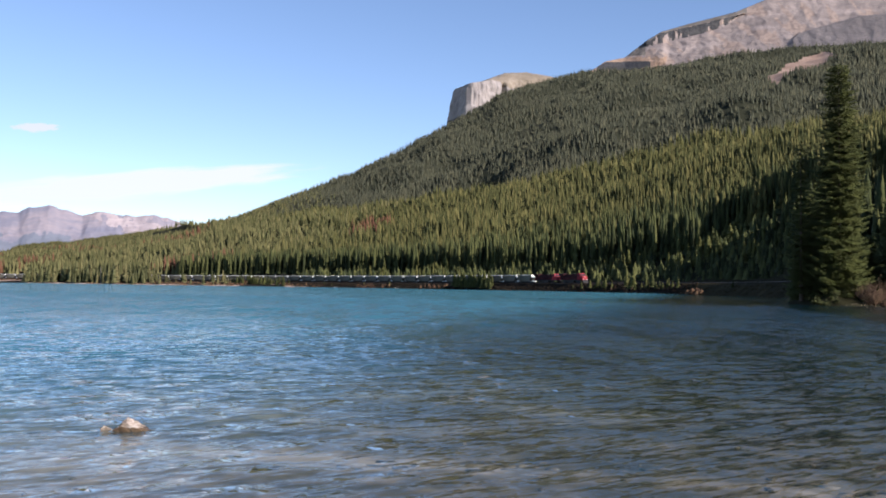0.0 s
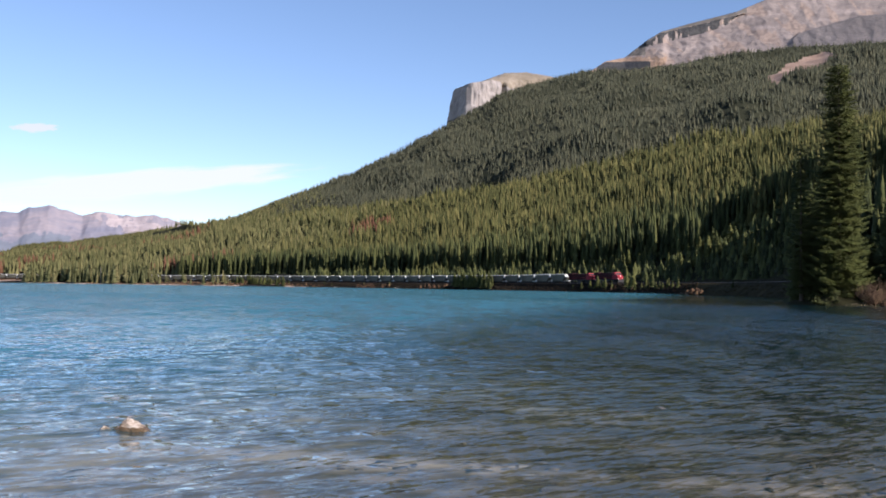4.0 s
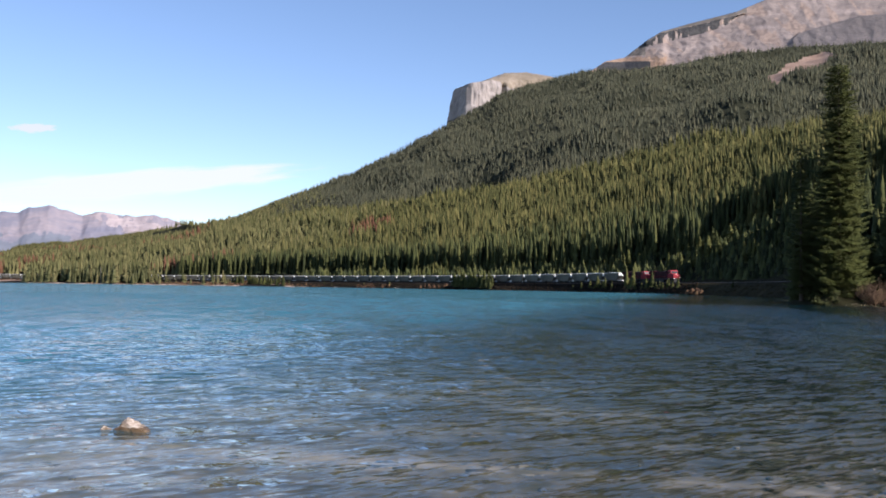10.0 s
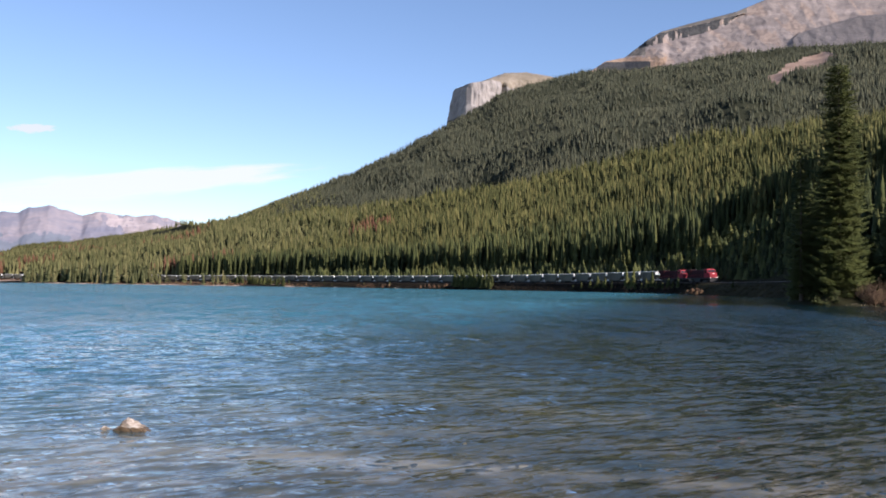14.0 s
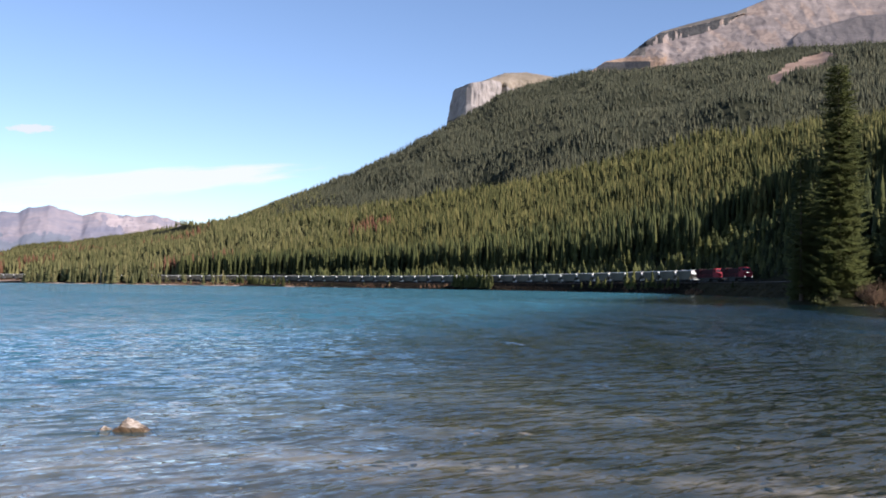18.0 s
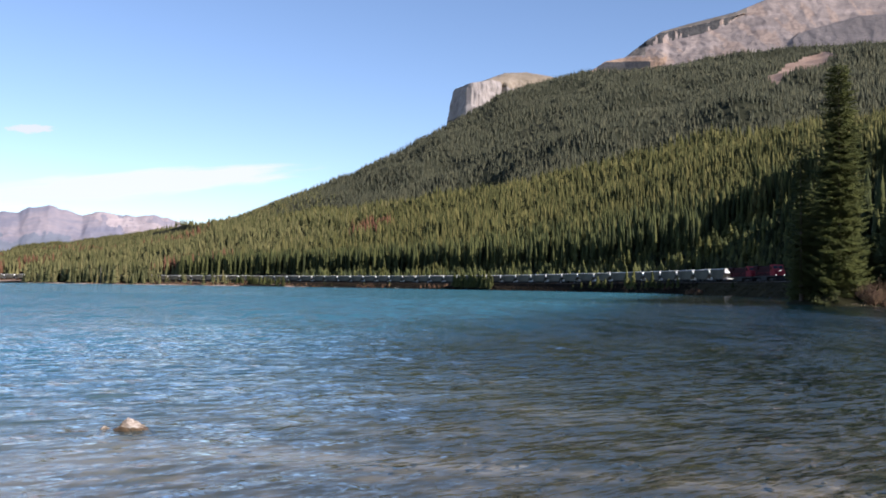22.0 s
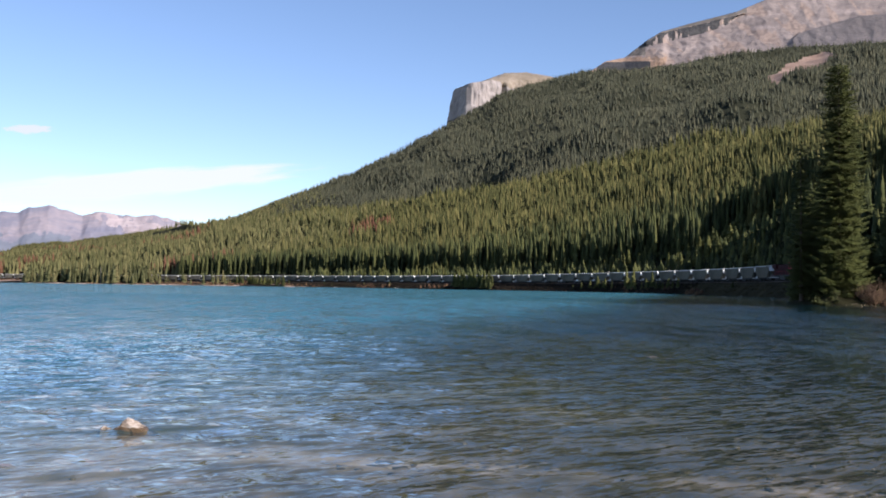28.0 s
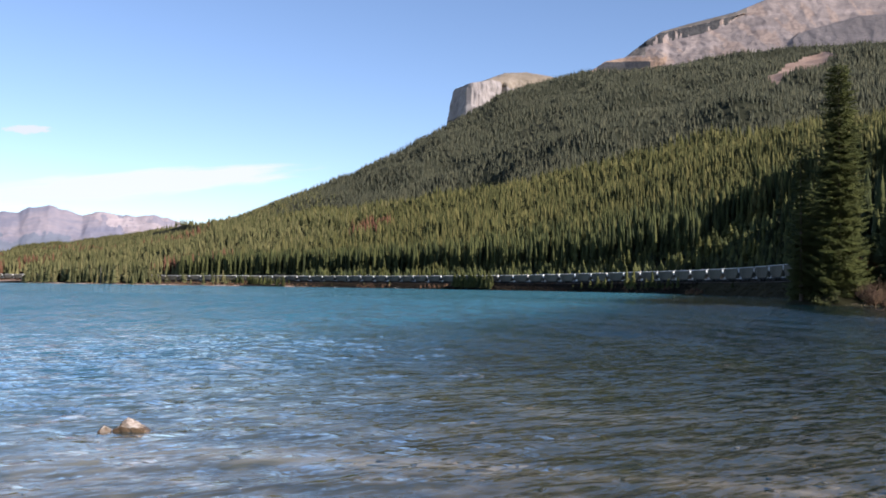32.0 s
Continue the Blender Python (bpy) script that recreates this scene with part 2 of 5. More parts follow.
def water_material():
    m = bpy.data.materials.new("lake_water")
    m.use_nodes = True
    nodes, links = m.node_tree.nodes, m.node_tree.links
    nodes.remove(nodes["Principled BSDF"])
    out = nodes["Material Output"]
    co = nodes.new("ShaderNodeTexCoord")
    geo = nodes.new("ShaderNodeNewGeometry")
    sep = nodes.new("ShaderNodeSeparateXYZ")
    links.new(geo.outputs["Position"], sep.inputs[0])
    off_shore = nodes.new("ShaderNodeMapRange")
    off_shore.inputs["From Min"].default_value, off_shore.inputs["From Max"].default_value = 14.0, 40.0
    off_shore.inputs["To Min"].default_value = 0.12
    links.new(sep.outputs["Y"], off_shore.inputs["Value"])
    # slopes of the ripples: broad gusts off the shore, fine chop everywhere
    total = None
    for size, turn, weight, detail in (((2.0, 11.0, 1), 4, 0.40, 2.0), ((1.1, 4.2, 1), 6, 0.40, 2.0), ((0.8, 1.6, 1), 10, 0.34, 2.0), ((0.55, 0.12, 1), 30, 0.60, 2.0), ((0.26, 0.055, 1), 36, 0.60, 2.0), ((0.12, 0.028, 1), 34, 0.45, 2.0)):
        mp = nodes.new("ShaderNodeMapping")
        mp.vector_type = "TEXTURE"
        mp.inputs["Scale"].default_value = size
        mp.inputs["Rotation"].default_value = (0, 0, radians(turn))
        links.new(co.outputs["Object"], mp.inputs["Vector"])
        n = nodes.new("ShaderNodeTexNoise")
        n.inputs["Scale"].default_value = 1.0
        n.inputs["Detail"].default_value = detail
        links.new(mp.outputs[0], n.inputs["Vector"])
        part_slope = nodes.new("ShaderNodeVectorMath")
        part_slope.operation = "MULTIPLY_ADD"
        part_slope.inputs[1].default_value = (weight, weight, 0)
        part_slope.inputs[2].default_value = (-weight / 2, -weight / 2, 0)
        links.new(n.outputs["Color"], part_slope.inputs[0])
        if total is None:
            total = part_slope.outputs[0]
        elif size[1] > 1:
            add = nodes.new("ShaderNodeVectorMath")
            links.new(total, add.inputs[0])
            links.new(part_slope.outputs[0], add.inputs[1])
            total = add.outputs[0]
            if size[1] < 2:
                scaled = nodes.new("ShaderNodeVectorMath")
                scaled.operation = "SCALE"
                links.new(total, scaled.inputs[0])
                links.new(off_shore.outputs[0], scaled.inputs["Scale"])
                total = scaled.outputs[0]
        else:
            add = nodes.new("ShaderNodeVectorMath")
            links.new(total, add.inputs[0])
            links.new(part_slope.outputs[0], add.inputs[1])
            total = add.outputs[0]
    # the waves grow off the shallows
    grow = nodes.new("ShaderNodeMapRange")
    grow.inputs["From Min"].default_value, grow.inputs["From Max"].default_value = 8.0, 55.0
    grow.inputs["To Min"].default_value, grow.inputs["To Max"].default_value = 1.05, 2.5
    links.new(sep.outputs["Y"], grow.inputs["Value"])
    grown = nodes.new("ShaderNodeVectorMath")
    grown.operation = "SCALE"
    # far off, the faces that look to the near shore hide the backs of the waves before them
    seen = nodes.new("ShaderNodeMapRange")
    seen.inputs["From Min"].default_value, seen.inputs["From Max"].default_value = 12.0, 55.0
    seen.inputs["To Min"].default_value, seen.inputs["To Max"].default_value = 0.0, -0.056
    links.new(sep.outputs["Y"], seen.inputs["Value"])
    toward = nodes.new("ShaderNodeCombineXYZ")
    links.new(seen.outputs[0], toward.inputs["Y"])
    drive = nodes.new("ShaderNodeVectorMath")
    links.new(total, drive.inputs[0])
    links.new(toward.outputs[0], drive.inputs[1])
    links.new(drive.outputs[0], grown.inputs[0])
    # calmer water under the lee of the far bank
    calm = nodes.new("ShaderNodeMapRange")
    calm.inputs["From Min"].default_value, calm.inputs["From Max"].default_value = 86.0, 112.0
    calm.inputs["To Min"].default_value, calm.inputs["To Max"].default_value = 1.0, 0.2
    lee = nodes.new("ShaderNodeMath")
    lee.operation = "MULTIPLY_ADD"
    lee.inputs[1].default_value = 0.6
    links.new(sep.outputs["X"], lee.inputs[0])
    links.new(sep.outputs["Y"], lee.inputs[2])
    # still water in the shelter of the wooded point
    point = nodes.new("ShaderNodeMath")
    point.operation = "MULTIPLY_ADD"
    point.inputs[1].default_value = -0.365
    links.new(sep.outputs["Y"], point.inputs[0])
    links.new(sep.outputs["X"], point.inputs[2])
    behind = nodes.new("ShaderNodeMath")
    behind.operation = "MAXIMUM"
    behind.inputs[1].default_value = 0.0
    links.new(point.outputs[0], behind.inputs[0])
    shelter = nodes.new("ShaderNodeMath")
    shelter.operation = "MULTIPLY_ADD"
    shelter.inputs[1].default_value = 6.5
    links.new(behind.outputs[0], shelter.inputs[0])
    links.new(lee.outputs[0], shelter.inputs[2])
    links.new(shelter.outputs[0], calm.inputs["Value"])
    height = nodes.new("ShaderNodeMath")
    height.operation = "MULTIPLY"
    links.new(grow.outputs[0], height.inputs[0])
    links.new(calm.outputs[0], height.inputs[1])
    links.new(height.outputs[0], grown.inputs["Scale"])
    up = nodes.new("ShaderNodeVectorMath")
    links.new(geo.outputs["Normal"], up.inputs[1])
    links.new(grown.outputs[0], up.inputs[0])
    bump = nodes.new("ShaderNodeVectorMath")
    bump.operation = "NORMALIZE"
    links.new(up.outputs[0], bump.inputs[0])
    # silt: clear over the shallows, milky turquoise over deep water
    deep = nodes.new("ShaderNodeMapRange")
    deep.interpolation_type = "SMOOTHSTEP"
    deep.inputs["From Min"].default_value, deep.inputs["From Max"].default_value = 6.0, 58.0
    deep.inputs["To Min"].default_value, deep.inputs["To Max"].default_value = 0.13, 0.97
    lean = nodes.new("ShaderNodeMath")
    lean.operation = "MULTIPLY_ADD"
    lean.inputs[1].default_value = -3.4
    links.new(sep.outputs["X"], lean.inputs[0])
    links.new(sep.outputs["Y"], lean.inputs[2])
    links.new(lean.outputs[0], deep.inputs["Value"])
    clear = nodes.new("ShaderNodeBsdfTransparent")
    clear.inputs["Color"].default_value = (0.86, 0.93, 0.90, 1)
    depth = nodes.new("ShaderNodeMapRange")
    depth.inputs["From Min"].default_value, depth.inputs["From Max"].default_value = 6.0, 32.0
    links.new(sep.outputs["Y"], depth.inputs["Value"])
    tint = ramp_node(nodes, [(0.0, (0.86, 0.86, 0.81)), (0.35, (0.70, 0.77, 0.67)), (1.0, (0.40, 0.47, 0.40))])
    links.new(depth.outputs[0], tint.inputs["Fac"])
    links.new(tint.outputs["Color"], clear.inputs["Color"])
    silt = nodes.new("ShaderNodeBsdfDiffuse")
    silt.inputs["Color"].default_value = (0.047, 0.156, 0.197, 1)
    body = nodes.new("ShaderNodeMixShader")
    links.new(deep.outputs[0], body.inputs[0])
    links.new(clear.outputs[0], body.inputs[1])
    links.new(silt.outputs[0], body.inputs[2])
    gloss = nodes.new("ShaderNodeBsdfGlossy")
    # ripples too fine to tell apart blur what the water mirrors, more so farther out
    blur = nodes.new("ShaderNodeMapRange")
    blur.inputs["From Min"].default_value, blur.inputs["From Max"].default_value = 8.0, 45.0
    blur.inputs["To Min"].default_value, blur.inputs["To Max"].default_value = 0.03, 0.09
    links.new(sep.outputs["Y"], blur.inputs["Value"])
    still = nodes.new("ShaderNodeMath")
    still.operation = "MULTIPLY"
    links.new(blur.outputs[0], still.inputs[0])
    links.new(calm.outputs[0], still.inputs[1])
    links.new(still.outputs[0], gloss.inputs["Roughness"])
    links.new(bump.outputs[0], gloss.inputs["Normal"])
    face = nodes.new("ShaderNodeLayerWeight")
    face.inputs["Blend"].default_value = 0.5
    links.new(bump.outputs[0], face.inputs["Normal"])
    power = nodes.new("ShaderNodeMath")
    power.operation = "POWER"
    power.inputs[1].default_value = 5.0
    links.new(face.outputs["Facing"], power.inputs[0])
    fres = nodes.new("ShaderNodeMath")
    fres.operation = "MULTIPLY_ADD"
    fres.inputs[2].default_value = 0.02
    # the milky far water mirrors less than the clear water
    far_out = nodes.new("ShaderNodeMapRange")
    far_out.inputs["From Min"].default_value, far_out.inputs["From Max"].default_value = 66.0, 112.0
    links.new(lee.outputs[0], far_out.inputs["Value"])
    milky = nodes.new("ShaderNodeMapRange")
    milky.inputs["From Min"].default_value, milky.inputs["From Max"].default_value = 8.0, 75.0
    links.new(lean.outputs[0], milky.inputs["Value"])
    both = nodes.new("ShaderNodeMath")
    both.operation = "MULTIPLY"
    links.new(far_out.outputs[0], both.inputs[0])
    links.new(milky.outputs[0], both.inputs[1])
    reach = nodes.new("ShaderNodeMath")
    reach.operation = "MULTIPLY_ADD"
    reach.inputs[1].default_value, reach.inputs[2].default_value = -0.52, 0.95
    links.new(both.outputs[0], reach.inputs[0])
    links.new(reach.outputs[0], fres.inputs[1])
    links.new(power.outputs[0], fres.inputs[0])
    mix = nodes.new("ShaderNodeMixShader")
    links.new(fres.outputs[0], mix.inputs[0])
    links.new(body.outputs[0], mix.inputs[1])
    links.new(gloss.outputs[0], mix.inputs[2])
    links.new(mix.outputs[0], out.inputs["Surface"])
    return m


M_WATER = water_material()


def cloud_material(name, size, tint, strength):
    """A veil that thins out towards its rim and in wisps; it glows in place of sunlight."""
    m = bpy.data.materials.new(name)
    m.use_nodes = True
    nodes, links = m.node_tree.nodes, m.node_tree.links
    nodes.remove(nodes["Principled BSDF"])
    co = nodes.new("ShaderNodeTexCoord")
    mp = nodes.new("ShaderNodeMapping")
    mp.inputs["Scale"].default_value = (1 / size[0], 0, 1 / size[1])
    links.new(co.outputs["Object"], mp.inputs["Vector"])
    grad = nodes.new("ShaderNodeTexGradient")
    grad.gradient_type = "SPHERICAL"
    links.new(mp.outputs[0], grad.inputs["Vector"])
    n = nodes.new("ShaderNodeTexNoise")
    n.inputs["Scale"].default_value = 2.2
    n.inputs["Detail"].default_value = 6.0
    mp2 = nodes.new("ShaderNodeMapping")
    mp2.inputs["Scale"].default_value = (1.6 / size[0], 0, 0.9 / size[1])
    mp2.inputs["Rotation"].default_value = (0, radians(7), 0)
    links.new(co.outputs["Object"], mp2.inputs["Vector"])
    links.new(mp2.outputs[0], n.inputs["Vector"])
    add = nodes.new("ShaderNodeMath")
    add.operation = "MULTIPLY_ADD"
    links.new(n.outputs["Fac"], add.inputs[0])
    add.inputs[1].default_value = 0.9
    links.new(grad.outputs["Fac"], add.inputs[2])
    mul = nodes.new("ShaderNodeMapRange")
    mul.interpolation_type = "SMOOTHSTEP"
    mul.inputs["From Min"].default_value, mul.inputs["From Max"].default_value = 0.62, 0.98
    mul.inputs["To Max"].default_value = strength
    links.new(add.outputs[0], mul.inputs["Value"])
    white = nodes.new("ShaderNodeEmission")
    white.inputs["Color"].default_value = (*tint, 1)
    clear = nodes.new("ShaderNodeBsdfTransparent")
    mix = nodes.new("ShaderNodeMixShader")
    links.new(mul.outputs[0], mix.inputs[0])
    links.new(clear.outputs[0], mix.inputs[1])
    links.new(white.outputs[0], mix.inputs[2])
    links.new(mix.outputs[0], nodes["Material Output"].inputs["Surface"])
    return m


# ---------------------------------------------------------------- small tools
def lattice(ix, iy, seed):
    h = np.sin(ix * 127.1 + iy * 311.7 + seed * 74.7) * 43758.5453
    return h - np.floor(h)


def vnoise(x, y, seed=0):
    ix, iy = np.floor(x), np.floor(y)
    fx, fy = x - ix, y - iy
    fx, fy = fx * fx * (3 - 2 * fx), fy * fy * (3 - 2 * fy)
    a, b = lattice(ix, iy, seed), lattice(ix + 1, iy, seed)
    c, d = lattice(ix, iy + 1, seed), lattice(ix + 1, iy + 1, seed)
    return (a * (1 - fx) + b * fx) * (1 - fy) + (c * (1 - fx) + d * fx) * fy - 0.5


def fbm(x, y, octaves=4, seed=0):
    total, amp = 0.0, 1.0
    for i in range(octaves):
        total = total + amp * vnoise(x * 2 ** i, y * 2 ** i, seed + i)
        amp *= 0.5
    return total


def mesh_from(name, verts, faces, materials, index=None):
    """A mesh from arrays of corners and of three- or four-cornered faces."""
    me = bpy.data.meshes.new(name)
    verts = np.asarray(verts, dtype=np.float32)
    faces = np.asarray(faces, dtype=np.int32)
    n, k = faces.shape
    me.vertices.add(len(verts))
    me.vertices.foreach_set("co", verts.ravel())
    me.loops.add(n * k)
    me.loops.foreach_set("vertex_index", faces.ravel())
    me.polygons.add(n)
    me.polygons.foreach_set("loop_start", np.arange(0, n * k, k, dtype=np.int32))
    me.polygons.foreach_set("loop_total", np.full(n, k, dtype=np.int32))
    for m in materials:
        me.materials.append(m)
    if index is not None:
        me.polygons.foreach_set("material_index", np.asarray(index, dtype=np.int32))
    me.update(calc_edges=True)
    me.validate()
    return me


def grid_faces(rows, cols, wrap=False):
    i, j = np.meshgrid(np.arange(rows - 1), np.arange(cols if wrap else cols - 1), indexing="ij")
    j2 = (j + 1) % cols
    return np.stack([i * cols + j, (i + 1) * cols + j, (i + 1) * cols + j2, i * cols + j2], -1).reshape(-1, 4)


def part(name, bm, material, parent, label=""):
    me = bpy.data.meshes.new(name)
    bm.to_mesh(me)
    bm.free()
    me.materials.append(material)
    ob = new(name, me)
    ob.parent = parent
    if label:
        tagged(ob, label)
    return ob


def box(bm, x0, x1, y0, y1, z0, z1, bevel=0.0):
    r = bmesh.ops.create_cube(bm, size=1.0)
    for v in r["verts"]:
        v.co = Vector((x0 + (v.co.x + 0.5) * (x1 - x0), y0 + (v.co.y + 0.5) * (y1 - y0), z0 + (v.co.z + 0.5) * (z1 - z0)))
    if bevel:
        edges = list({e for v in r["verts"] for e in v.link_edges})
        bmesh.ops.bevel(bm, geom=edges, offset=bevel, segments=2, affect="EDGES")
    return bm


def prism(bm, outline, y0, y1):
    """An outline in x and z, drawn out from y0 to y1."""
    a = [bm.verts.new((x, y0, z)) for x, z in outline]
    b = [bm.verts.new((x, y1, z)) for x, z in outline]
    bm.faces.new(a)
    bm.faces.new(b[::-1])
    for i in range(len(a)):
        j = (i + 1) % len(a)
        bm.faces.new((a[j], a[i], b[i], b[j]))
    bmesh.ops.recalc_face_normals(bm, faces=bm.faces)
    return bm


def disc(bm, x, y, z, radius, depth, axis="y", segments=14):
    m = Matrix.Translation((x, y, z)) @ (Matrix.Rotation(radians(90), 4, "X") if axis == "y" else Matrix.Rotation(radians(90), 4, "Y") if axis == "x" else Matrix.Identity(4))
    bmesh.ops.create_cone(bm, cap_ends=True, segments=segments, radius1=radius, radius2=radius, depth=depth, matrix=m)
    return bm


# ---------------------------------------------------------------- the railway's line
# heading (degrees from the line towards the shore) by metres back along the line
LINE_M = [0, 60, 120, 200, 320, 480, 650, 900, 1500]
LINE_DEG = [-6.34, 3.72, 13.93, 24.06, 35.06, 47.37, 57.12, 65.16, 69.51]
RAIL_Z = 4.2
_ds = 2.0
LINE_S = np.arange(-520, 1560, _ds)
_th = np.radians(np.interp(LINE_S + _ds / 2, LINE_M, LINE_DEG))
LINE_X, LINE_Y = -np.cumsum(np.sin(_th) * _ds), np.cumsum(np.cos(_th) * _ds)
_i0 = int(520 / _ds)
LINE_X, LINE_Y = LINE_X + 92.96 - LINE_X[_i0], LINE_Y + 245.44 - LINE_Y[_i0]
LINE_AZ = np.degrees(np.arctan2(LINE_X, LINE_Y))
LINE_R = np.hypot(LINE_X, LINE_Y)


def grade(s):
    """How far the line lies below its level on the bend, farther back."""
    t = np.clip((np.asarray(s) - 110) / 170, 0, 1)
    return 0.6 * t * t * (3 - 2 * t)


def on_line(s, side=0.0):
    """Place and direction of travel at s metres back; side: metres to the water's side."""
    th = np.radians(np.interp(s, LINE_M, LINE_DEG))
    x, y = np.interp(s, LINE_S, LINE_X), np.interp(s, LINE_S, LINE_Y)
    return x - np.cos(th) * side, y - np.sin(th) * side, np.sin(th), -np.cos(th)


# ---------------------------------------------------------------- the ground: one sheet round the camera
# bearing, distance and height of the crest of the near wooded hill and of the high wooded slope
NEAR = [(-26.1, 1838, 50.8), (-23.2, 1740, 59.3), (-20.1, 1640, 65.6), (-16.2, 1510, 77.0), (-13.5, 1389, 88.8), (-10.1, 1239, 87.0), (-6.6, 1158, 90.2), (-3.7, 1102, 91.4), (-1.3, 1060, 93.6), (4.1, 983, 102.9), (7.7, 928, 107.1), (11.2, 866, 109.5), (14.6, 806, 112.5), (17.9, 757, 112.7), (21.1, 707, 110.4), (26.2, 646, 106.4)]
FAR = [(-26.1, 1960, 56.0), (-23.2, 1958, 70.2), (-20.1, 1970, 83.3), (-16.2, 2031, 112.2), (-13.5, 2057, 143.0), (-11.8, 2125, 171.0), (-8.75, 2226, 230.0), (-5.9, 2312, 284.0), (-3.1, 2404, 353.5), (-1.0, 2450, 408.8), (0.5, 2480, 446.2), (2.3, 2502, 493.7), (4.0, 2506, 538.0), (5.2, 2503, 557.0), (6.9, 2498, 579.0), (8.2, 2490, 584.0), (9.4, 2483, 580.0), (11.8, 2472, 581.4), (14.6, 2459, 594.4), (17.9, 2448, 613.4), (21.1, 2444, 623.7), (26.2, 2452, 614.4)]


def smooth(x, a, b):
    t = np.clip((x - a) / (b - a), 0, 1)
    return t * t * (3 - 2 * t)


def stations(az):
    """Distances and heights of the ground's bends along each bearing."""
    o = np.argsort(LINE_AZ)
    taz = np.concatenate([[-180, -150, -110, -70], LINE_AZ[o], [180]])
    tr = np.concatenate([[255, 300, 700, 1500], LINE_R[o], [255]])
    rt = np.interp(az, taz, tr)
    s = np.interp(az, LINE_AZ[o], LINE_S[o])
    th = np.interp(s, LINE_M, LINE_DEG)
    cross = np.abs(np.sin(np.radians(th + az)))
    cross = np.clip(cross, 0.22, 1.0)
    width = 9 + 14 * smooth(s, 470, 540) * (1 - smooth(s, 830, 880))
    rs = rt - width / cross
    edge = 3.6 / cross
    land = smooth(np.abs(az), 70, 95)
    near = np.array(NEAR)
    far = np.array(FAR)
    r1, z1 = np.interp(az, near[:, 0], near[:, 1]), np.interp(az, near[:, 0], near[:, 2])
    r2, z2 = np.interp(az, far[:, 0], far[:, 1]), np.interp(az, far[:, 0], far[:, 2])
    r1 = np.maximum(r1, rt + 120)
    r2 = np.maximum(r2, r1 + 250)
    one = np.ones_like(az)
    dip = smooth(az, -16, -6)
    R = [0.2 * one, 3.0 * one, 8.0 * one, 14.0 * one, 32.0 * one, np.minimum(84.0, rs * 0.5), rs - 10, rs, rt - edge, rt + edge, rt + edge + 14, r1, r1 + 110, r1 + (r2 - r1) * 0.55, r2, r2 + 260, 4960 * one]
    zmid = z1 + (z2 - z1) * 0.40
    Z = [0.25 * one, 0.02 * one, -0.10 * one, -0.24 * one, -1.5 * one, -5.0 * one, -2.5 * one, 0.0 * one, 3.9 - grade(s), 3.9 - grade(s), 5.5 * one, z1, z1 - 16 * dip, zmid, z2, z2 - 30, 30.0 * one]
    lift = [0.3, 0.6, 0.9, 1.2, 1.8, 3.0, 3.6, 3.7, 3.9]
    for k, up in enumerate(lift):
        Z[k] = Z[k] * (1 - land) + up * land
    return np.array(R), np.array(Z)


def headland(x, y):
    """Height of the low wooded point."""
    e = np.minimum(np.minimum(x - 41.0 - 0.42 * np.maximum(0, y - 104) + 1.2 * np.sin(y * 0.31) + 0.7 * np.sin(y * 0.9), (y - 96.5 + 0.8 * np.sin(x * 0.5)) * 0.6), (175 - y) * 0.5)
    return np.clip(e * 0.5, -6, 1.0) + np.where(e > 0, 0.12 * np.sin(x * 0.7) * np.sin(y * 0.6), 0)


def ground_z(x, y):
    az, r = np.degrees(np.arctan2(x, y)), np.hypot(x, y)
    R, Z = stations(az)
    z = Z[0].copy()
    for k in range(len(R) - 1):
        f = np.clip((r - R[k]) / (R[k + 1] - R[k]), 0, 1)
        z = np.where(r >= R[k], Z[k] + (Z[k + 1] - Z[k]) * f, z)
    w = smooth(r, R[10], R[10] + 200) * (1 - smooth(r, R[14] - 30, R[14]))
    z = z + w * fbm(x / 150, y / 150, 4, 3) * np.where(r > R[11], 34, 9)
    # broad hollows and spurs of the high slope
    z = z + 75 * fbm(x / 300, y / 300, 3, 77) * smooth(r, R[11] + 150, R[11] + 500) * (1 - smooth(r, R[14] - 420, R[14] - 40))
    z = z + 0.10 * np.exp(-((x + 3.15) ** 2 + (y - 9.2) ** 2) / 0.5)
    return np.where((r > 40) & (r < R[7]), np.maximum(z, headland(x, y)), z)


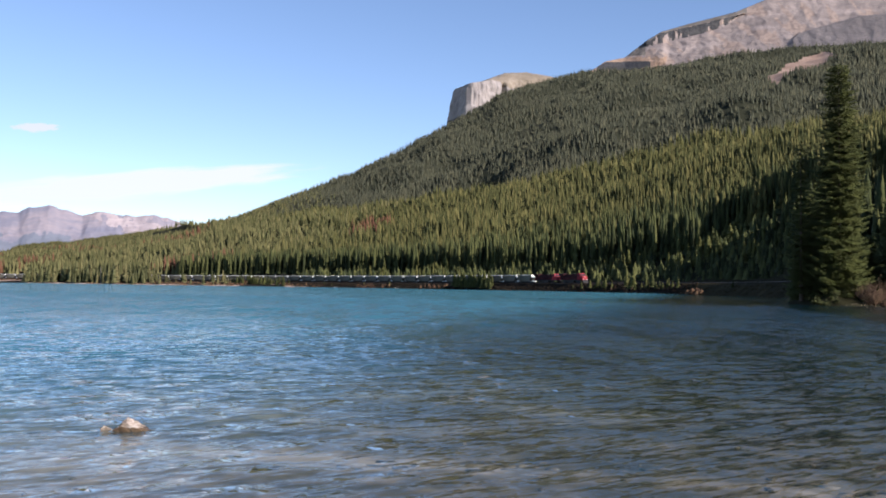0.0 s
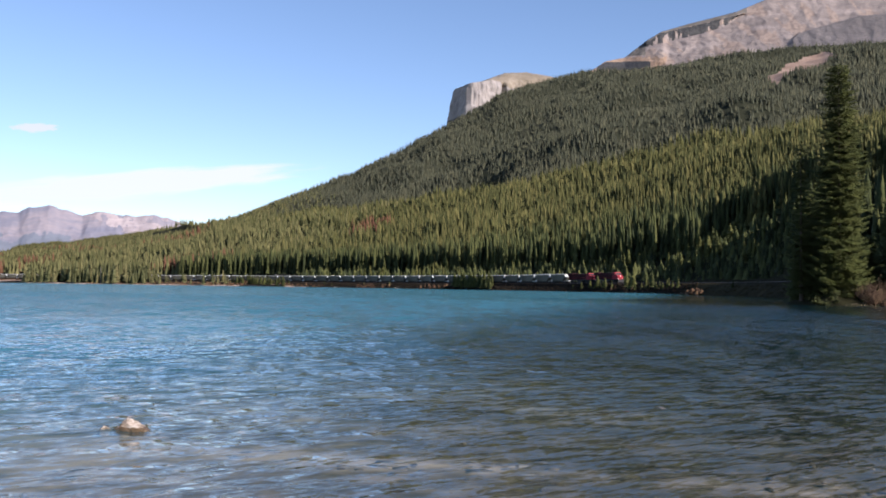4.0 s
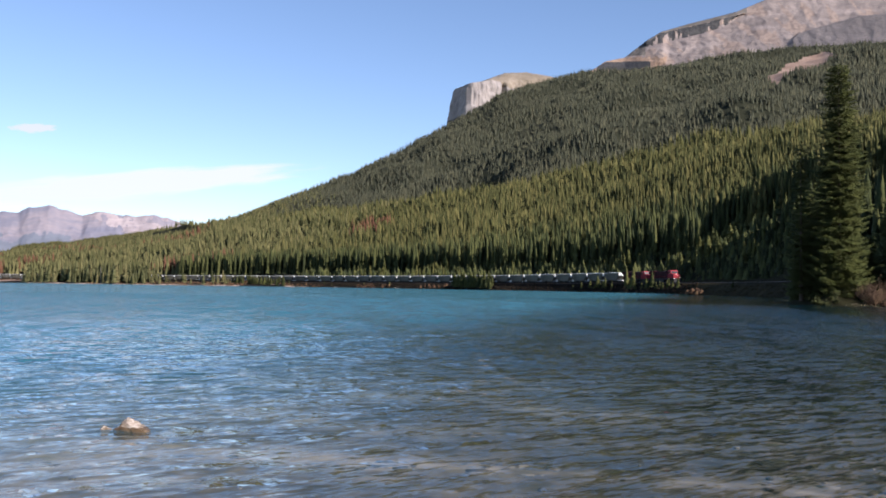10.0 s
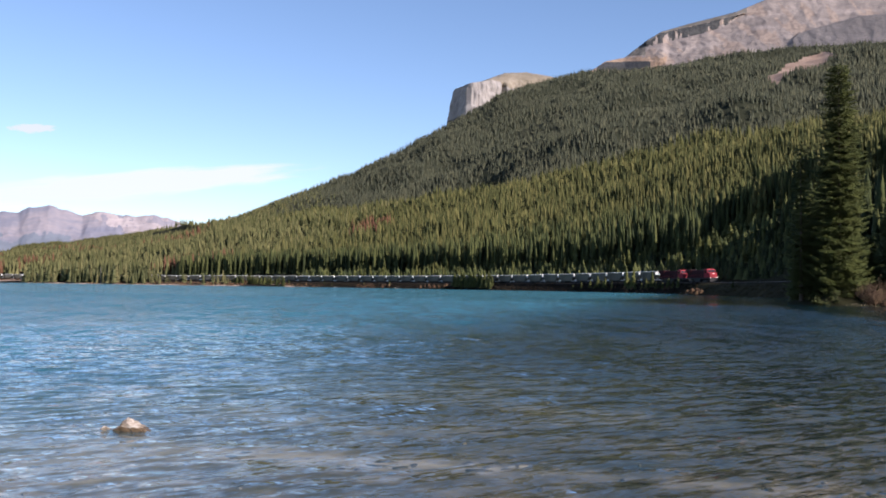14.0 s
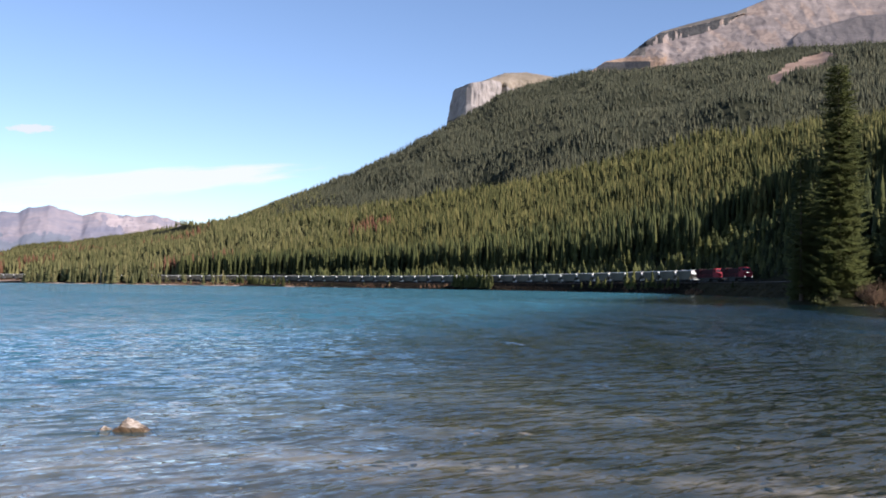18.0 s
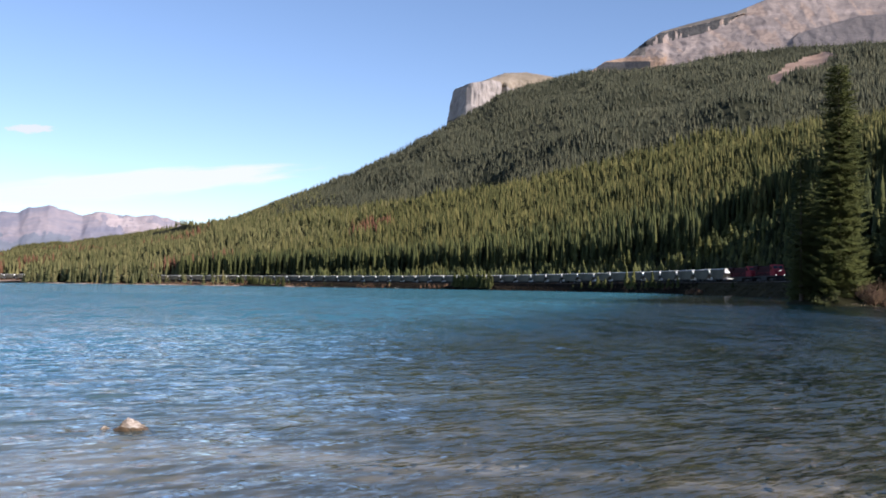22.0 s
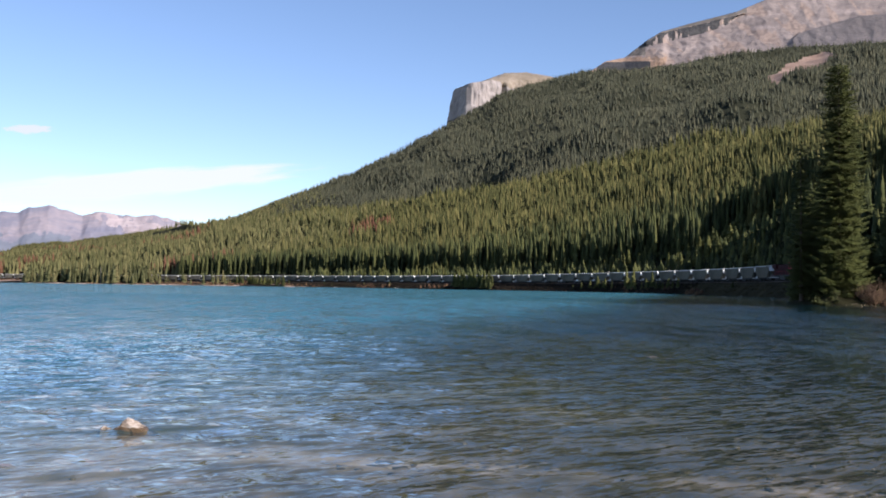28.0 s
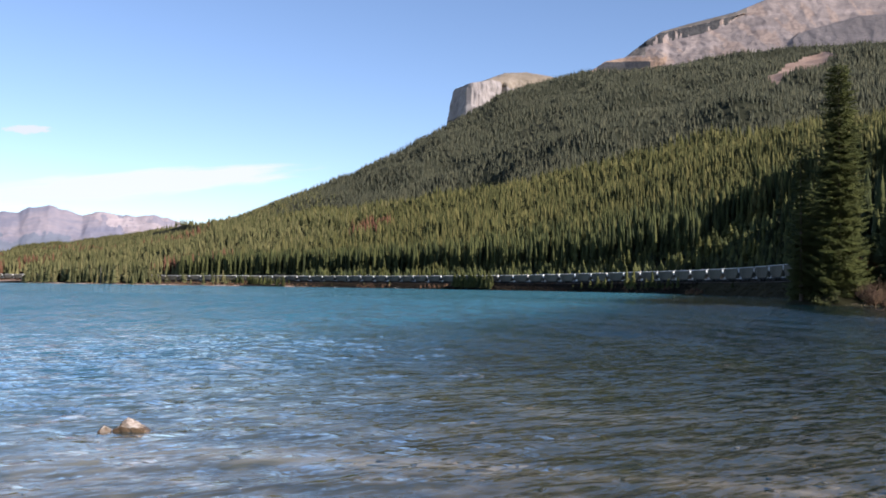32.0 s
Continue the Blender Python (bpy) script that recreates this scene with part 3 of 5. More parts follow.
def build_ground():
    az = np.concatenate([np.arange(-180, -33, 3.0), np.arange(-33, 33, 0.19), np.arange(33, 180, 3.0)])
    R, Z = stations(az)
    splits = [2, 3, 24, 20, 12, 34, 4, 4, 2, 3, 30, 6, 24, 70, 4, 6]
    rad, slot = [], []
    slots = [0, 0, 0, 0, 0, 0, 0, 1, 1, 1, 2, 6, 6, 6, 6, 6]
    for k, n in enumerate(splits):
        for i in range(n):
            rad.append(R[k] + (R[k + 1] - R[k]) * i / n)
            slot.append(slots[k])
    rad.append(R[-1])
    rad = np.array(rad)
    x, y = rad * np.sin(np.radians(az)), rad * np.cos(np.radians(az))
    z = ground_z(x.ravel(), y.ravel()).reshape(x.shape)
    index = np.repeat(np.array(slot)[:, None], len(az), 1)
    cx, cy, cz = x[:-1], y[:-1], z[:-1]
    scree = scree_mask(cx, cy)
    index = np.where((index == 6) & scree, 3, index)
    index = np.where((index == 0) & (cz <= 0.02) & (cy > 60), 4, index)
    index = np.where(((index == 0) | (index == 4)) & (cz > -0.35) & (cy > 60), 2, index)
    index = np.where((index != 2) & (cz > -2.5) & (az > 18) & (az < 45) & (cy > 85) & (cy < 140) & (cx > 38), 2, index)
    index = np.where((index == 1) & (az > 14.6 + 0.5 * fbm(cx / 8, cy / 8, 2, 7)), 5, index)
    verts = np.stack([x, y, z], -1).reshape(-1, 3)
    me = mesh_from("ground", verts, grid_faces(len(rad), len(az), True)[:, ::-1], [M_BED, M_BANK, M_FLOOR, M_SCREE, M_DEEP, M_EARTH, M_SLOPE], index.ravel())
    return tagged(new("ground", me), "wooded mountain ground with a stony lake bed and a rubble bank", "ground", kind="structure")


def scree_mask(x, y):
    """The bare reddish patch high on the slope."""
    az, r = np.degrees(np.arctan2(x, y)), np.hypot(x, y)
    a = (az - 21.6 + fbm(x / 60, y / 60, 2, 9) * 0.4) / 1.95
    b = (r - (2100 + (az - 21.6) * 62 - (az - 21.6) ** 2 * 14) + fbm(x / 50, y / 50, 3, 5) * 50) / 140
    return a * a + b * b < 1


build_ground()

# ---------------------------------------------------------------- the lake
def wave_height(x, y, step):
    """Small wind waves: many sines, mostly short, that run towards the near shore."""
    rng = np.random.default_rng(90)
    total = np.zeros_like(x)
    count = 54
    for i in range(count):
        short = i < 38
        length = 0.23 * 2.0 ** ((i + rng.random()) / 38) if short else 0.5 * 3.2 ** ((i - 38 + rng.random()) / 16)
        turn = radians(15 * rng.normal() + 32 if short else 32 * rng.normal() + 20)
        k = 2 * math.pi / length
        slope = (0.031 if short else 0.016) * smooth(length / step, 1.8, 3.0)
        total = total + slope / k * np.sin(k * (x * math.sin(turn) - y * math.cos(turn)) + 6.2832 * rng.random())
    gust = 0.8 + 0.5 * fbm(x / 5 + 50, y / 7 + 50, 2, 61)
    return total * gust


def build_lake():
    rows, steps = [-60.0, 1.0], []
    y, step = 4.0, 0.074
    while y < 150:
        rows.append(y)
        steps.append(step)
        y += step
        step = 0.074 + 0.0042 * max(0.0, y - 23)
    first, last = 2, len(rows) - 1
    rows += [175, 260, 500, 1200, 3200]
    Y = np.array(rows)[:, None]
    cols = 370
    f = np.linspace(-1, 1, cols)[None, :]
    near = np.clip(Y, 4, 150)
    X = -3.5 + f * (0.56 * near + 9.5)
    edge = np.full_like(Y, 5200.0)
    X = np.concatenate([-edge, X, edge], 1)
    YY = np.broadcast_to(Y, X.shape)
    Z = np.zeros_like(X)
    inner = (slice(first, last + 1), slice(1, -1))
    fade = smooth(Y[first:last + 1], 4, 5) * (1 - smooth(Y[first:last + 1], 90, 150)) * (1 - smooth(np.abs(f), 0.96, 1.0))
    Z[inner] = wave_height(X[inner], YY[inner], np.array(steps)[:, None]) * fade
    me = mesh_from("lake_water", np.stack([X, YY, Z], -1).reshape(-1, 3), grid_faces(*X.shape)[:, ::-1], [M_WATER])
    me.polygons.foreach_set("use_smooth", np.ones(len(me.polygons), dtype=bool))
    return new("lake_water", me)


lake = build_lake()
tagged(lake, "rippled turquoise lake water, clear over the shallows", "lake water", kind="structure")


# ---------------------------------------------------------------- bare mountains
# bearing and distance of the crest, and the rise over distance of crest and foot
SUMMIT = [(6.5, 2560, 0.225, 0.18), (8.5, 2640, 0.232, 0.20), (9.5, 2740, 0.2425, 0.225), (10.1, 2830, 0.2496, 0.228), (11.3, 2930, 0.2532, 0.226), (12.6, 3040, 0.2704, 0.228), (13.55, 3110, 0.2801, 0.23), (15.25, 3230, 0.2872, 0.236), (18.0, 3380, 0.2966, 0.244), (19.75, 3500, 0.3073, 0.246), (22.7, 3793, 0.3195, 0.247), (26.2, 4125, 0.3287, 0.243), (31.3, 4331, 0.331, 0.238), (34.0, 4400, 0.30, 0.23)]


def build_summit():
    az = np.arange(6.6, 33.5, 0.075)
    top = np.array(SUMMIT)
    rc, e1, e0 = (np.interp(az, top[:, 0], top[:, k]) for k in (1, 2, 3))
    far = np.array(FAR)
    r0 = np.interp(az, far[:, 0], far[:, 1]) + 30
    rows = 110
    t = np.linspace(0, 1, rows)[:, None]
    rise = e0 + (e1 - e0) * t
    wob = fbm(az * 2.3, az * 0, 4, 4)
    teeth = fbm(az * 7.5, az * 0 + 1.7, 3, 21)
    # the cliff band: its foot and its brow, by bearing, and the share of the band along the ridge
    band = smooth(az, 12.2, 12.7) * (1 - smooth(az, 17.9, 18.7))
    foot = np.interp(az, [12.6, 13.55, 15.25, 18.1], [0.2632, 0.2668, 0.2726, 0.2836]) + 0.0012 * wob + 0.009 * smooth(az, 16.8, 18.6)
    brow = np.interp(az, [12.6, 13.55, 15.25, 18.1], [0.2686, 0.2788, 0.2836, 0.2932]) + 0.0010 * wob
    low = smooth(az, 9.3, 9.8) * (1 - smooth(az, 13.6, 14.0))
    lfoot = np.interp(az, [9.5, 11.5, 13.6], [0.2405, 0.2385, 0.2425]) + 0.0006 * wob
    lbrow = np.interp(az, [9.5, 10.1, 11.5, 13.6], [0.2425, 0.2488, 0.2486, 0.2470]) + 0.0006 * wob
    # distance grows with the rise, and stands still where the face is a cliff
    g = t - 0.10 * band * smooth(rise, foot, brow) - 0.05 * low * smooth(rise, lfoot, lbrow)
    r = r0 + (rc - r0) * g
    cliff = band * smooth(rise, foot - 0.001, foot + 0.001) * (1 - smooth(rise, brow - 0.001, brow + 0.0005))
    lcliff = low * smooth(rise, lfoot - 0.0005, lfoot + 0.0005) * (1 - smooth(rise, lbrow - 0.0005, lbrow + 0.0005))
    # buttresses of the cliffs, aprons of scree below, gullies and folds over the face
    r = r - 16 * cliff * np.abs(teeth) + 14 * cliff - 10 * lcliff * np.abs(teeth)
    fade = smooth(t, 0.0, 0.08) * (1 - 0.95 * smooth(t, 0.9, 1.0)) * (1 - np.maximum(cliff, lcliff))
    fold = np.abs(fbm(az * 0.42 - t * 1.5, t * 1.2 + az * 0.12, 4, 31))
    rough = fbm(az * 2.6 + t * 6, t * 7 - az * 0.7, 5, 19)
    r = r + fade * (46 * fold * smooth(az, 13, 17) + 26 * rough)
    spur = smooth(np.interp(az, [21.0, 21.5, 24.8, 26.2, 31], [0.262, 0.2680, 0.2803, 0.2795, 0.279]) - rise, -0.0006, 0.0008) * smooth(az, 20.9, 21.3)
    r = r - 60 * spur
    x, y = r * np.sin(np.radians(az)), r * np.cos(np.radians(az))
    z = 1.5 + rise * r + 2.0 * fade * fbm(x / 18, y / 18, 3, 8)
    talus = fbm(az * 5.5, rise * 60 + az * 0, 3, 6)
    index = np.zeros(z.shape, int)
    index = np.where((fbm(az * 1.9 + t * 5, t * 3.2, 5, 35) > 0.16) & (az > 12.5), 3, index)
    index = np.where((rise > brow - 0.0002) & (az < 18.6) & (az > 12.0), 4, index)
    index = np.where((az < 12.6) & (rise > 0.2545), 4, index)
    index = np.where((cliff > 0.5) & (talus * 0.8 + 0.9 * teeth < 0.02 + (rise - foot) / (brow - foot) * 0.45), 1, index)
    index = np.where((low > 0.4) & (rise > lbrow) & (rise < lbrow + 0.0045 + 0.003 * teeth), 5, index)
    index = np.where((lcliff > 0.5) & (az < 12.9), 1, index)
    index = np.where((lcliff > 0.5) & (az >= 12.9), 5, index)
    index = np.where((az < 13.5) & (rise < lfoot), 5, index)
    index = np.where(spur > 0.5, 2, index)
    index = np.concatenate([index[:-1, :-1].ravel(), np.zeros(len(az) - 1, int)])
    back = np.stack([(r[-1] + 500) * np.sin(np.radians(az)), (r[-1] + 500) * np.cos(np.radians(az)), z[-1] * 0.4], -1)
    verts = np.concatenate([np.stack([x, y, z], -1).reshape(-1, 3), back])
    me = mesh_from("mountain_summit", verts, grid_faces(rows + 1, len(az))[:, ::-1], [M_ROCK, M_STRATA, M_GREY, M_TALUS, M_BROW, M_TAN], index)
    tagged(new("mountain_summit", me), "bare pinkish-grey limestone mountainside with a cliff band", "mountain", kind="structure")


def build_butte():
    """A cliffed block set corner-on, with a domed tan cap: rings of its outline from foot to cap."""
    a, b, n = 175.0, 80.0, 8.0
    ang = np.linspace(0, 2 * math.pi, 4001)
    c, s = np.cos(ang), np.sin(ang)
    q = 1.0 / (np.abs(c / a) ** n + np.abs(s / b) ** n) ** (1 / n)
    run = np.concatenate([[0], np.cumsum(np.hypot(np.diff(q * c), np.diff(q * s)))])
    count = 420
    even = np.linspace(0, run[-1], count + 1)[:-1]
    U, V = np.interp(even, run, q * c), np.interp(even, run, q * s)
    out = np.stack([np.sign(U) * np.abs(U / a) ** (n - 1) / a, np.sign(V) * np.abs(V / b) ** (n - 1) / b])
    out = out / np.hypot(*out)
    cx, cy = 209.0, 3137.0
    brow = lambda u: np.interp(u, [-175, -94, -46, -6, 77, 175], [684, 701, 690, 696, 719, 742])
    dome = lambda u: np.interp(u, [-175, -110, -94, -46, -6, 77, 175], [0, 3, 10, 42, 54, 42, 14])
    flute = fbm(even / 19, even * 0, 4, 12)
    crack = np.abs(fbm(even / 8, even * 0 + 3, 3, 5))
    verts, marks = [], []
    rings = 44
    for k in range(rings + 1):
        f = k / rings
        h = 380 + (brow(U) - 380) * f
        ledge = 5 * np.abs(fbm(even * 0 + h / 26, even / 160, 2, 9))
        jag = 6 * flute * (0.5 + 0.5 * np.sin(f * 9 + flute * 4)) - 5 * crack * (f > 0.55) + ledge + 13 * fbm(even / 24, h / 17, 4, 15)
        gap = 26 * np.exp(-((U + 46) / 6.0) ** 2) * (V < 0) * (f > 0.7)
        wide = (0.10 + 0.12 * (U < -150)) * 296 * (1 - f) ** 1.2 + jag * np.where(U < -165, 0.35, 1.0) - gap - 3 * smooth(np.array(f), 0.95, 1.0)
        u, v = U + out[0] * wide, V + out[1] * wide
        verts.append(np.stack([cx + 0.9 * u - 0.436 * v, cy + 0.436 * u + 0.9 * v, h], -1))
        marks.append(np.where((V < 0) & (f > np.interp(U + 14 * flute, [-70, -30, 40, 120], [1.01, 0.95, 0.88, 0.8])), 1, 2 if f < 0.62 else 0))
    for w in (0.9, 0.78, 0.64, 0.5, 0.36, 0.22, 0.1, 0.01):
        u, v = U * (0.8 + 0.2 * w), V * w
        h = brow(u) + dome(u) * (1 - w * w) + 2.5 * fbm(u / 20, v / 20, 3, 16)
        verts.append(np.stack([cx + 0.9 * u - 0.436 * v, cy + 0.436 * u + 0.9 * v, h], -1))
        marks.append((U > -118 + 20 * flute).astype(int))
    index = np.array(marks[:-1]).astype(int)
    me = mesh_from("butte", np.concatenate(verts), grid_faces(len(verts), count, True)[:, ::-1], [M_CLIFF, M_CAP, M_GREY], index.ravel())
    tagged(new("butte", me), "pale limestone butte with fluted cliffs above the wooded slope", "mountain", kind="structure")


RANGE = [(-34, 4700, 250), (-30.3, 4900, 300), (-26.2, 4790, 331), (-25.2, 4750, 329), (-24.7, 4733, 354), (-23.6, 4691, 364), (-22.8, 4663, 343), (-21.8, 4631, 317), (-21.4, 4617, 329), (-20.6, 4593, 338), (-19.6, 4565, 320), (-18.7, 4539, 318), (-17.9, 4518, 327), (-16.9, 4494, 309), (-16.15, 4476, 286), (-12.8, 4410, 224), (-9, 4400, 150)]


def build_range():
    az = np.arange(-34, -9, 0.08)
    top = np.array(RANGE)
    rc, zc = np.interp(az, top[:, 0], top[:, 1]), np.interp(az, top[:, 0], top[:, 2])
    rows = 72
    t = np.linspace(0, 1, rows)[:, None]
    r = 3500 + (rc - 3500) * t
    ridge = np.abs(fbm(az * 0.42 + t * 1.2, t * 1.1 - az * 0.25, 4, 41))
    gully = np.abs(fbm(az * 1.5 - t * 3.0, t * 2.6 + az * 0.5, 4, 43))
    z = 20 + (zc - 20) * t - (30 * ridge + 14 * gully) * np.sin(math.pi * t) ** 0.8
    z = z + 6 * fbm(az * 3, az * 0, 4, 2) * smooth(t, 0.8, 1.0)
    x, y = r * np.sin(np.radians(az)), r * np.cos(np.radians(az))
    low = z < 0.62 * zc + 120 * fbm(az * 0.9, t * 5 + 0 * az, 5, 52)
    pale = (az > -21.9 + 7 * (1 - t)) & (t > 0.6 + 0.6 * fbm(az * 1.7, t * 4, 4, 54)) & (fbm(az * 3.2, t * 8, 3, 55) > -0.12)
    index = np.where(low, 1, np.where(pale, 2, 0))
    index = np.concatenate([index[:-1, :-1].ravel(), np.zeros(len(az) - 1, int)])
    back = np.stack([x[-1] * 1.02, y[-1] * 1.02, z[-1] * 0.3], -1)
    verts = np.concatenate([np.stack([x, y, z], -1).reshape(-1, 3), back])
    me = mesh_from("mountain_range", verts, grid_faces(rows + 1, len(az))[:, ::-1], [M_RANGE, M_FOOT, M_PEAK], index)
    tagged(new("mountain_range", me), "distant mountain range beyond the valley, lavender-grey from painted haze", "mountain", kind="structure")


build_summit()
build_butte()
build_range()


def cloud(name, x, z, y, w, h, tint, strength, label):
    rows, cols = 9, 25
    u, v = np.meshgrid(np.linspace(-1, 1, cols), np.linspace(-1, 1, rows))
    verts = np.stack([u * w, 30 * (u * u + v * v), v * h], -1).reshape(-1, 3)
    ob = new(name, mesh_from(name, verts, grid_faces(rows, cols), [cloud_material(name + "_vapour", (w, h), tint, strength)]))
    ob.location = (x, y, z)
    ob.rotation_euler = (0, radians(-5.0), 0)
    return tagged(ob, label, "cloud")


cloud("cloud", -1680, 520, 4750, 1300, 105, (0.55, 0.565, 0.595), 0.93, "long thin white cloud bank above the distant range")
small_cloud = cloud("cloud", -2150, 812, 4720, 175, 34, (0.55, 0.52, 0.55), 0.7, "small wispy pinkish cloud in the blue sky")


# ---------------------------------------------------------------- trees
def fir_rings(rng, tiers, n):
    """A conifer one unit high and about one unit in radius: one closed skin of drooping tiers."""
    verts, rows = [], 0
    a0 = rng.random() * 6.28
    for i in range(tiers):
        lo = 0.08 + 0.92 * i / tiers
        out = (1 - lo) ** 0.85
        up = 0.08 + 0.92 * (i + 0.85) / tiers
        inn = out * (0.55 if i < tiers - 1 else 0.12)
        for zz, rr, k in ((lo, out, 0), (up, inn, 1)):
            a = a0 + np.arange(n) * 6.2832 / n + (math.pi / n if k else 0) + i * 0.7
            q = rr * (0.7 + 0.6 * rng.random(n))
            verts.append(np.stack([q * np.cos(a), q * np.sin(a), zz + (rng.random(n) - 0.6) * 0.05], -1))
            rows += 1
    v = np.concatenate(verts + [np.array([[0, 0, 1.03]])])
    f = []
    for i in range(rows - 1):
        for j in range(n):
            k = (j + 1) % n
            a, b, c, d = i * n + j, i * n + k, (i + 1) * n + k, (i + 1) * n + j
            f += [(a, b, c), (a, c, d)]
    f += [((rows - 1) * n + j, (rows - 1) * n + (j + 1) % n, rows * n) for j in range(n)]
    return v, np.array(f)


def forest(name, xs, ys, heights, radii, tiers, n, material, label, seed, sink=0.5):
    rng = np.random.default_rng(seed)
    kinds = [fir_rings(rng, tiers, n) for _ in range(7)]
    zs = ground_z(xs, ys) - sink
    which = rng.integers(0, 7, len(xs))
    V, F, base = [], [], 0
    for k, (v, f) in enumerate(kinds):
        m = which == k
        c = int(m.sum())
        if not c:
            continue
        a = rng.random(c) * 6.2832
        ca, sa = np.cos(a)[:, None], np.sin(a)[:, None]
        h, r = heights[m][:, None], radii[m][:, None]
        lean = (rng.random((c, 2)) - 0.5) * 0.05
        X = (v[:, 0] * ca - v[:, 1] * sa) * r + v[:, 2] * h * lean[:, :1] + xs[m][:, None]
        Y = (v[:, 0] * sa + v[:, 1] * ca) * r + v[:, 2] * h * lean[:, 1:] + ys[m][:, None]
        Z = v[:, 2] * h + zs[m][:, None]
        V.append(np.stack([X, Y, Z], -1).reshape(-1, 3))
        F.append((f[None] + (np.arange(c) * len(v))[:, None, None]).reshape(-1, 3) + base)
        base += c * len(v)
    ob = new(name, mesh_from(name, np.concatenate(V), np.concatenate(F), [material]))
    return tagged(ob, label, "forest", kind="stuff")


def scatter(rng, count, lo, hi, az0=-30.0, az1=30.0, power=2.0):
    """Places between two distances given by bearing, even over the ground for power 2."""
    az = az0 + (az1 - az0) * rng.random(count)
    a, b = lo(az), hi(az)
    r = (a ** power + (b ** power - a ** power) * rng.random(count)) ** (1 / power)
    return r * np.sin(np.radians(az)), r * np.cos(np.radians(az)), az, r


def clearing(x, y):
    """A small sunlit gap in the wood above the track."""
    a, b = (x - 112) * 0.707 - (y - 378) * 0.707, (x - 112) * 0.707 + (y - 378) * 0.707
    return (a > -9) & (a < 34) & (np.abs(b) < 15)


def before_gap(x, y):
    """The low growth between the track and that gap, and towards the sun."""
    az = np.degrees(np.arctan2(x, y))
    a, b = (x - 112) * 0.707 - (y - 378) * 0.707, (x - 112) * 0.707 + (y - 378) * 0.707
    return ((az > 14.8) & (az < 18.6) & (np.hypot(x, y) < 400)) | ((a > 10) & (a < 125) & (np.abs(b) < 11))


def beside(x, y):
    """Metres back along the line and metres from it, for places near it."""
    pick = slice(None, None, 5)
    lx, ly, ls = LINE_X[pick], LINE_Y[pick], LINE_S[pick]
    s, d = np.empty(len(x)), np.empty(len(x))
    for i in range(0, len(x), 4000):
        q = slice(i, i + 4000)
        gap = (x[q, None] - lx) ** 2 + (y[q, None] - ly) ** 2
        k = gap.argmin(1)
        s[q], d[q] = ls[k], np.sqrt(gap[np.arange(len(k)), k])
    return s, d


def below_sun(x, y, h):
    """Keep the growth on the sunny side of the line low enough for sun on the track beyond the point's shade."""
    flat = math.hypot(SUN_WAY.x, SUN_WAY.y)
    sx, sy, up = SUN_WAY.x / flat, SUN_WAY.y / flat, SUN_WAY.z / flat
    pick = (LINE_S >= 40) & (LINE_S < 330)
    across = LINE_X[pick] * sy - LINE_Y[pick] * sx
    along = LINE_X[pick] * sx + LINE_Y[pick] * sy
    o = np.argsort(across)
    v, u = x * sy - y * sx, x * sx + y * sy
    far = u - np.interp(v, across[o], along[o])
    s = np.interp(v, across[o], LINE_S[pick][o])
    room = np.maximum(1.5, RAIL_Z + 1.2 + up * far - ground_z(x, y))
    return np.where((far > 0) & (far < 90) & (s > 46) & (s < 325), np.minimum(h, room), h)


